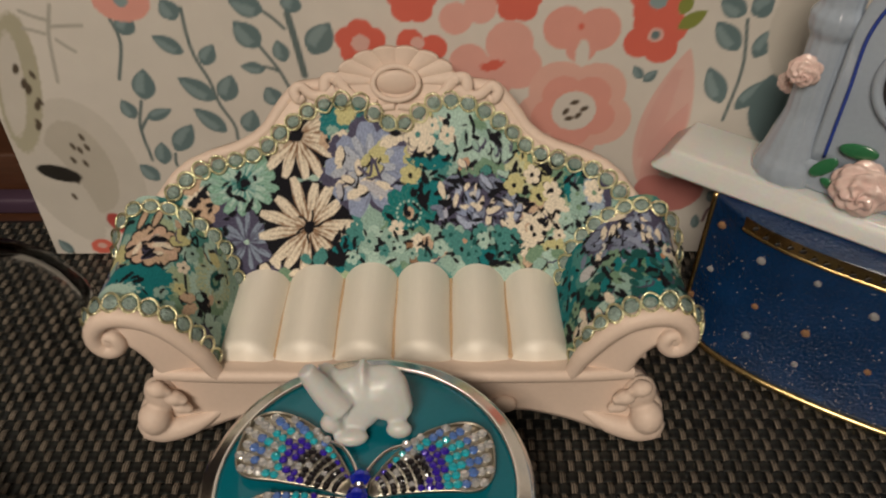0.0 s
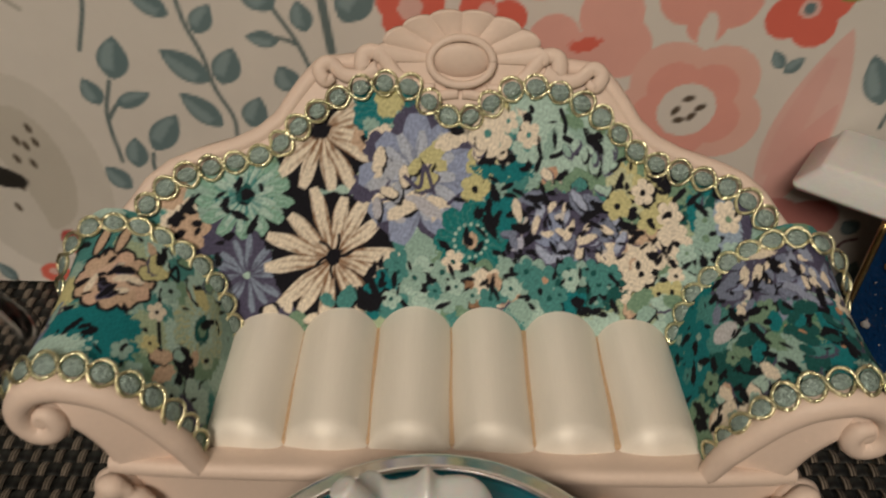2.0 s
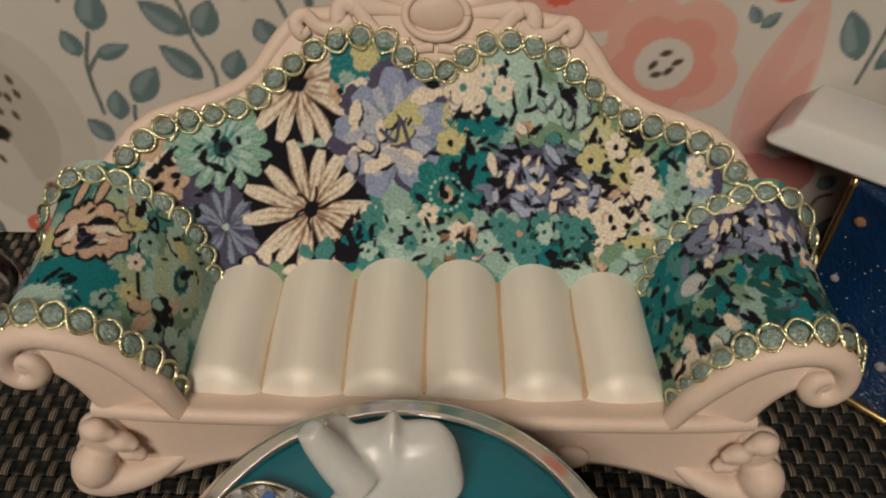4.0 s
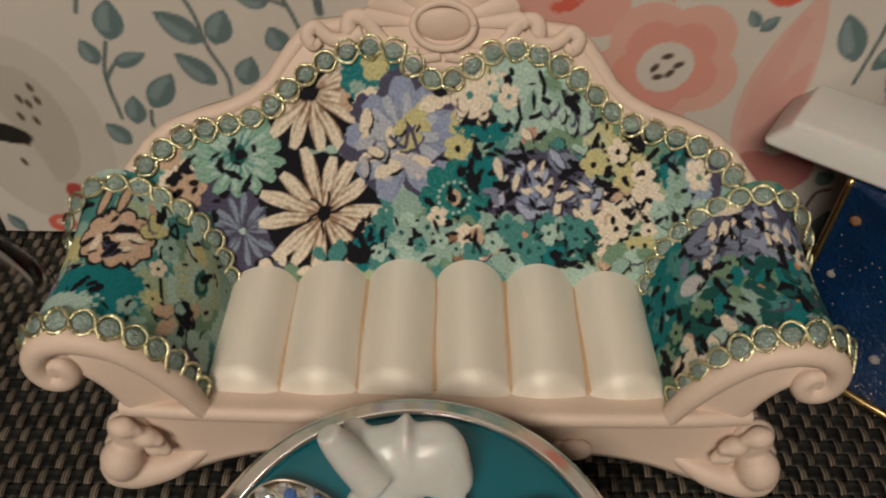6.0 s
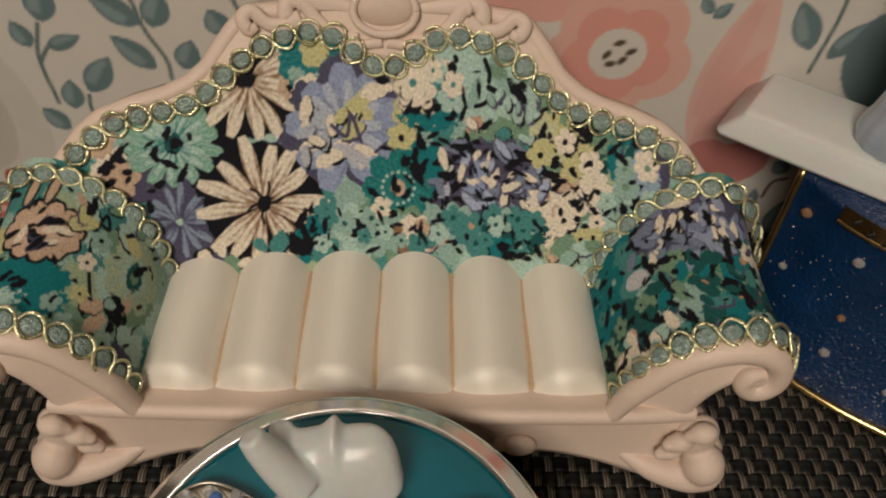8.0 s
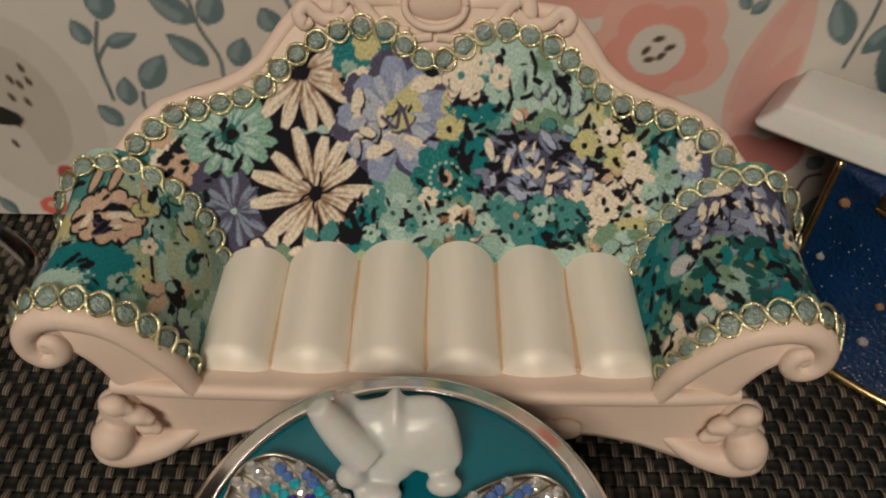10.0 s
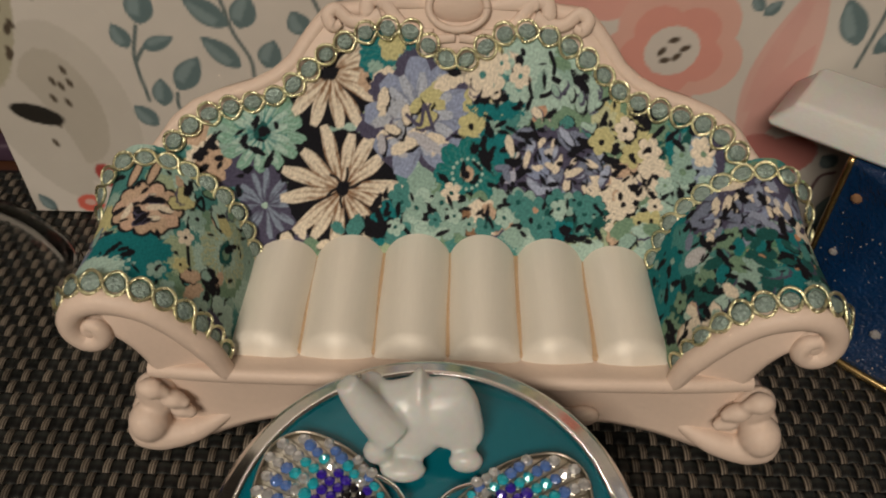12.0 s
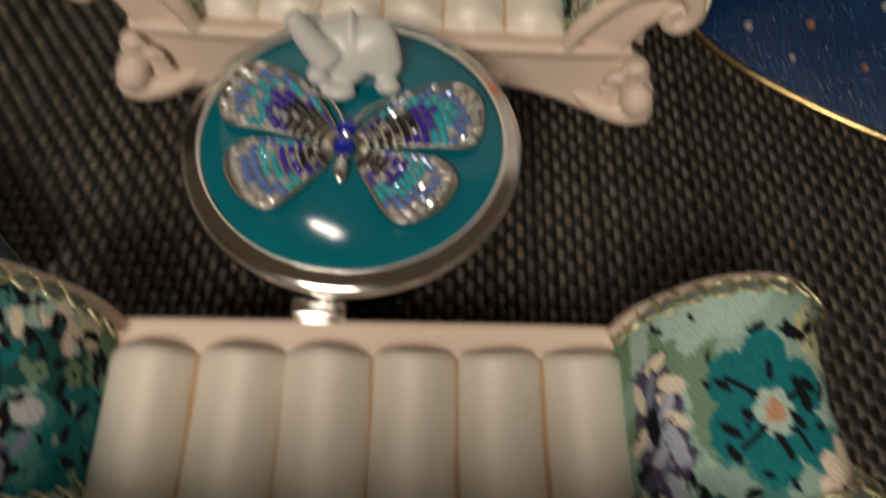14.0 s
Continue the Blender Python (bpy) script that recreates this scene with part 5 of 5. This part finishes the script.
# milky stone figurine standing on the lid
SIDE_VIEW = [(-15.2, 24.5), (-13.6, 23.7), (-12.2, 21), (-9.9, 22), (-8, 23), (-6.1, 26.4), (-4.8, 23), (-2, 23.4), (0.6, 22.8), (2.5, 19), (3.5, 12.7), (3.8, 7.8),
             (1.6, 5.3), (-0.7, 5.8), (-2.5, 7), (-4.4, 3.6), (-7.8, 0), (-11, 0.4), (-13.2, 3.2), (-12, 6.8), (-13.6, 7.2), (-14.3, 14)]
rim = spline(SIDE_VIEW + SIDE_VIEW[:1], 67)[:-1]
rings = []
for shrink, back in ((0.05, -1.2), (0.4, -1.0), (0.75, -0.3), (0.95, 0.8), (1.0, 2.0), (1.0, 4.0), (0.85, 5.6), (0.4, 6.2), (0.05, 6.4)):
    q = np.array([-5.4, 13.0]) + (rim - (-5.4, 13.0)) * shrink
    rings.append(np.stack([-5.4 + 1.1 * (q[:, 0] + 5.4), -24.6 + 0.28 * q[:, 1] + back, 36.0 + 0.54 * q[:, 1]], -1))
n, k = len(rings), len(rim)
A, B = np.meshgrid(np.arange(n - 1), np.arange(k), indexing="ij")
hull = (np.concatenate(rings), np.stack([A * k + B, A * k + (B + 1) % k, (A + 1) * k + (B + 1) % k, (A + 1) * k + B], -1).reshape(-1, 4))
caps = [(np.concatenate([r, [r.mean(axis=0)]]), np.stack([np.arange(k), (np.arange(k) + 1) % k, np.full(k, k), np.full(k, k)], -1)) for r in (rings[0], rings[-1])]
trunk = spline([(-10.5, -21.6, 42.5), (-14.0, -20.2, 46.5), (-16.6, -19.0, 50.0), (-18.0, -18.4, 52.6)], 16)
carved = join(hull, *caps, tube(trunk, np.linspace(3.6, 2.0, 16), 12), ball((-13.0, -23.4, 40.4), (2.6, 2.2, 2.4), 14, 10),
              ball((-8.8, -25.2, 37.7), (4.0, 2.4, 1.8), 16, 10), ball((1.8, -23.6, 38.2), (3.0, 2.0, 2.2), 16, 10))
figure = part("stone_figurine", carved, AGATE)
tagged(figure, "small milky white carved stone figurine on the teal lid", "figurine")
soften(figure, 3)

# blue trinket box: curved front flaring to the foot, brass edges and set stones
bluebox = thing("trinket_box", "royal blue trinket box with rhinestones and brass edges", "box")
PLAN = spline([(88.2, 48.5), (94.2, 36.6), (104.0, 26.2), (115.0, 18.0), (128.0, 9.8), (142.0, 2.6), (160.0, -4.0), (182.0, -9.0)], 80)
foot = lambda v: 4.2 * (1 - v) ** 2.2 - 1.6 * np.sin(np.pi * v)


def box_front(u, v):
    x, y = np.interp(u * 79, range(80), PLAN[:, 0]), np.interp(u * 79, range(80), PLAN[:, 1])
    f = foot(v) * np.clip(u * 12, 0, 1)
    return x - 0.55 * f + 1.5 * v, y - 0.83 * f + 3.0 * v, 0.6 + 46.2 * v


part("body", slab_of(box_front, 80, 24, lambda x, y, z: (x + 13, y + 20, z)), BLUE, bluebox, "royal blue shimmering enamel")


def along(v, u0=0.0, u1=1.0, n=80):
    u = np.linspace(u0, u1, n)
    return np.stack(box_front(u, np.full(n, v)), -1)


part("foot_edge", tube(along(0.0), 1.1, 8, (0, 0, 1)), BRASS, bluebox, "worn brass foot edge")
part("upper_edge", tube(along(0.9, 0.13), 0.7, 8, (0, 0, 1)), BRASS, bluebox)
part("corner_edge", tube(np.stack(box_front(np.zeros(20), np.linspace(0, 1, 20)), -1), 0.9, 8, (1, 0, 0)), BRASS, bluebox)
band = grid(lambda u, v: tuple(np.array(box_front(0.13 + 0.87 * u, 0.905 + 0.095 * v)) + np.array([-0.2, -0.35, 0])[:, None, None]), 60, 4)
part("spotted_band", band, BRASS, bluebox, "brass band with dark spots")
for u in np.linspace(0.17, 0.95, 24):
    x, y, z = box_front(np.array(u), np.array(0.95 + rng.uniform(-0.02, 0.02)))
    part("dark_spot", ball((float(x) - 0.35, float(y) - 0.6, float(z)), (1.2, 0.4, 0.7), 8, 6), DARK, bluebox)
for i, (u, v) in enumerate(((0.055, 0.82), (0.06, 0.48), (0.21, 0.76), (0.235, 0.44), (0.24, 0.23), (0.37, 0.78), (0.39, 0.42), (0.395, 0.20), (0.52, 0.70), (0.56, 0.33), (0.66, 0.8), (0.7, 0.25), (0.015, 0.2))):
    x, y, z = box_front(np.array(u), np.array(v))
    gem_at("amber" if i % 3 == 0 else "clear", (float(x) - 0.2, float(y) - 0.3, float(z)), bluebox, 1.55 if i % 2 == 0 else 1.2, (-0.6, -0.8, 0.1))
for i in range(200):
    u, v = rng.uniform(0.02, 0.7), 0.03 + 0.85 * rng.uniform() ** 2
    x, y, z = box_front(np.array(u), np.array(v))
    gem_at("clear", (float(x) - 0.05, float(y) - 0.08, float(z)), bluebox, rng.uniform(0.10, 0.26), (-0.6 + rng.uniform(-0.4, 0.4), -0.8, 0.5))

# white stone slab laid across the box
SLAB = Matrix.Translation((0.0716, 0.0612, 0.0476)) @ Matrix.Rotation(radians(-35.8), 4, "Z")
slab = thing("stone_slab", "white translucent satin stone slab on the blue box", "stone slab", SLAB)
pf = box(0, 128, 0, 24.0, 0, 6.4, 1.8)
P = pf[0]
P[:, 1] += np.where((P[:, 1] < 5) & (P[:, 2] > 4), 3.5, 0) + 0.35 * np.sin(P[:, 0] * 0.3)
P[:, 0] += np.where((P[:, 0] < 5) & (P[:, 2] > 4), 3.5, 0)
part("slab", pf, SPAR, slab)

# porcelain clock on the slab
clock = thing("porcelain_clock", "pale blue porcelain clock with moulded roses, on the slab", "clock", SLAB @ Matrix.Translation((0.0345, 0.0125, 0.0064)))
flute = 14


def pillar(u, v):
    prof_r = np.interp(v, [0, 0.03, 0.08, 0.12, 0.2, 0.3, 0.34, 0.7, 0.74, 0.8, 0.84, 1], [9.0, 9.4, 9.0, 8.0, 7.0, 5.6, 5.2, 5.0, 6.4, 6.6, 5.0, 5.2])
    r = prof_r * (1 + 0.015 * np.cos(flute * 2 * np.pi * u))
    return r * np.cos(2 * np.pi * u), 0.85 * r * np.sin(2 * np.pi * u), 0.2 + 58 * v


part("pillar", grid(pillar, 112, 60, wrap_u=True), PORCELAIN, clock)
second = part("pillar", grid(pillar, 112, 60, wrap_u=True), PORCELAIN, clock)
second.location = (0.052, 0, 0)
part("plinth", box(-5, 57, -5.5, 5.5, 0.2, 9, 1.5), PORCELAIN, clock)
arch = slab_of(lambda u, v: (5 + 42 * u, -4.2 + 0 * u, 8 + (38 + 18 * np.sqrt(np.clip(1 - (2 * u - 1) ** 2, 0, 1)) - 8 + 8) * v), 40, 12, lambda x, y, z: (x, y + 8.4, z))
part("case", arch, PORCELAIN, clock)
line_path = spline([(8.5, -4.6, 11), (8.5, -4.6, 30), (8.5, -4.6, 46), (13, -4.6, 56), (26, -4.6, 62), (39, -4.6, 56), (43.5, -4.6, 46), (43.5, -4.6, 11)], 80)
part("blue_line", tube(line_path, 0.5, 6, (0, -1, 0)), COBALT, clock)
part("dial_rim", tube(np.array([(26 + 12 * math.cos(q), -4.8, 36 + 12 * math.sin(q)) for q in np.linspace(0, 6.2832, 60)]), 1.4, 8), PORCELAIN, clock)
dial = lathe([(0.1, 0.6), (11.5, 0.6), (11.5, 0)], 40)
dial[0][:] = np.stack([26 + dial[0][:, 0], -4.4 - dial[0][:, 2], 36 + dial[0][:, 1]], -1)
part("dial", dial, DIAL, clock, "dark patterned dial")


def rose(c, r, parent):
    """A moulded bloom: swirled petals round a bud."""
    def fn(u, v):
        th, ph = 2 * np.pi * u, np.pi * v * 0.62
        k = r * (1 + 0.10 * np.sin(5 * th + 7 * ph) + 0.06 * np.sin(16 * ph))
        return c[0] + k * np.cos(th) * np.sin(ph), c[1] - 0.75 * k * np.cos(ph), c[2] + k * np.sin(th) * np.sin(ph)
    part("rose", grid(fn, 60, 40, wrap_u=True), ROSE, parent, "pink and white moulded rose")


rose((20, -7.5, 7.5), 7.0, clock)
rose((34, -7.0, 7.0), 5.5, clock)
rose((-2.5, -5.6, 33), 3.8, clock)
rose((-6.5, 2.0, 25), 2.8, clock)
for (x, z, a, s) in ((9.5, 9.0, 0.9, 4.4), (16, 16.5, 0.1, 4.8), (27, 14, 2.4, 4.0), (13, 4.5, 2.8, 3.5)):
    leaf_pf = ball((0, 0, 0), (s, 0.7, s * 0.45), 16, 8)
    q = leaf_pf[0]
    leaf_pf = (np.stack([x + q[:, 0] * math.cos(a) - q[:, 2] * math.sin(a), -6.4 + q[:, 1], z + q[:, 0] * math.sin(a) + q[:, 2] * math.cos(a)], -1), leaf_pf[1])
    part("leaf", leaf_pf, LEAFG, clock, "green glazed leaf")

# upturned glass with a purple bead, and the dark teal case
glass = thing("stemmed_glass", "clear domed glass with purple bead beside the gift bag", "glass", pose(-0.133, 0.040, 0.0006))
dome = [(34.8, 0), (35.4, 0.6), (34.8, 1.4), (33.0, 5), (29.5, 12), (23.5, 19.5), (14, 26), (6, 30), (3.4, 36), (3.0, 52), (2.4, 62), (0.1, 62.4)]
inner = [(0.1, 27.5), (5, 27), (13.2, 24.4), (22.4, 18.4), (28.4, 11.2), (31.9, 4.6), (33.6, 0.6), (34.8, 0)]
part("dome", lathe(dome + inner, 96), GLASS, glass).visible_shadow = False
part("bead", ball((0, 0, 33), (5.0, 5.0, 3.2), 20, 12), COBALT, glass, "purple glass bead")
case = thing("velvet_case", "dark teal ribbed velvet case standing on the mat", "case", pose(-0.0785, -0.0565, 0.0006, 0, 0, 135))
ribbed = slab_of(lambda u, v: (0 + 62 * u, -0.4 * np.sin(u * 62 * 1.5), 21 * v), 200, 10, lambda x, y, z: (x, y + 13, z))
part("cover", ribbed, TEALBOX, case)

# ---- woven place mat: every strand a ribbon of its own ----
def strand_material(name, light, dark, lines):
    m, N, L, b = nodes_of(name)
    where, split, wave = N.new("ShaderNodeTexCoord"), N.new("ShaderNodeSeparateXYZ"), N.new("ShaderNodeMath")
    wave.operation = "SINE"
    times = N.new("ShaderNodeMath")
    times.operation = "MULTIPLY"
    times.inputs[1].default_value = lines
    L.new(where.outputs["Object"], split.inputs[0])
    L.new(split.outputs["X"], times.inputs[0])
    L.new(times.outputs[0], wave.inputs[0])
    noise_tex, info = N.new("ShaderNodeTexNoise"), N.new("ShaderNodeObjectInfo")
    put(noise_tex, Scale=160.0, Detail=4.0)
    L.new(where.outputs["Object"], noise_tex.inputs["Vector"])
    step = N.new("ShaderNodeMapRange")
    put(step, From_Min=-0.1, From_Max=0.5)
    L.new(wave.outputs[0], step.inputs["Value"])
    mix, hsv, rng_node = N.new("ShaderNodeMix"), N.new("ShaderNodeHueSaturation"), N.new("ShaderNodeMapRange")
    mix.data_type = "RGBA"
    mix.inputs[6].default_value, mix.inputs[7].default_value = (*dark, 1), (*light, 1)
    L.new(step.outputs[0], mix.inputs[0])
    add = N.new("ShaderNodeMath")
    add.operation = "ADD"
    L.new(info.outputs["Random"], add.inputs[0])
    L.new(noise_tex.outputs["Fac"], add.inputs[1])
    put(rng_node, From_Min=0.3, From_Max=1.7, To_Min=0.45, To_Max=1.45)
    L.new(add.outputs[0], rng_node.inputs["Value"])
    L.new(rng_node.outputs[0], hsv.inputs["Value"])
    L.new(mix.outputs[2], hsv.inputs["Color"])
    L.new(hsv.outputs[0], b.inputs["Base Color"])
    put(b, Roughness=0.32, Specular_IOR_Level=0.55)
    return m


WARP = strand_material("beige_brown_vinyl_cord", (0.19, 0.16, 0.125), (0.036, 0.028, 0.022), 9600.0)
WEFT = strand_material("black_green_vinyl_cord", (0.016, 0.018, 0.016), (0.006, 0.006, 0.006), 2600.0)
put(WEFT.node_tree.nodes["Principled BSDF"], Roughness=0.42, Specular_IOR_Level=0.4)
PX, PY = 2.5, 3.4
MX0, MX1, MY0, MY1 = -228.0, 228.0, -230.0, 99.0
NX, NY = int((MX1 - MX0) / PX), int((MY1 - MY0) / PY)
MX1 = MX0 + NX * PX
mat_thing = thing("place_mat", "dark brown and silver woven vinyl place mat on the table", "place mat", pose(0, 0, -0.0012))


def ribbon(cells, pitch, width, rise, phase, ridges, seg=6):
    """A strand along its own y that dips under and over its neighbours."""
    n, k = cells * seg + 1, 2 * ridges + 1

    def fn(u, v):
        y = u * cells * pitch
        wave = np.sin(np.pi * (y / pitch + phase))
        arch = rise * np.sign(wave) * np.abs(wave) ** 0.7
        x = (v - 0.5) * width * (1 - 0.05 * np.cos(2 * np.pi * y / pitch))
        return x, y, arch + 0.22 * (np.abs(np.sin(v * np.pi * ridges)) - 0.9 * np.abs(2 * v - 1) ** 3)
    return grid(fn, n, k)


warp_mesh = [mesh_of("warp_strand", ribbon(NY, PY, 1.6, 0.45, ph, 3), WARP) for ph in (0, 1)]
weft_mesh = [mesh_of("weft_strand", ribbon(NX, PX, 3.2, 0.42, ph, 2), WEFT) for ph in (0, 1)]
uneven = np.random.default_rng(21)
for i in range(NX):
    o = new("warp_strand", warp_mesh[i % 2])
    o.parent, o.location = mat_thing, ((MX0 + (i + 0.5) * PX + uneven.uniform(-0.2, 0.2)) * MM, MY0 * MM, uneven.uniform(-0.1, 0.1) * MM)
for i in range(NY):
    o = new("weft_strand", weft_mesh[i % 2])
    o.parent, o.matrix_basis = mat_thing, pose(MX1 * MM, (MY0 + (i + 0.5) * PY + uneven.uniform(-0.15, 0.15)) * MM, uneven.uniform(-0.1, 0.1) * MM, 0, 0, 90)
part("backing", box(MX0, MX1, MY0, MY1, -2.2, -1.0, 0.3), DARK, mat_thing, flat=True)
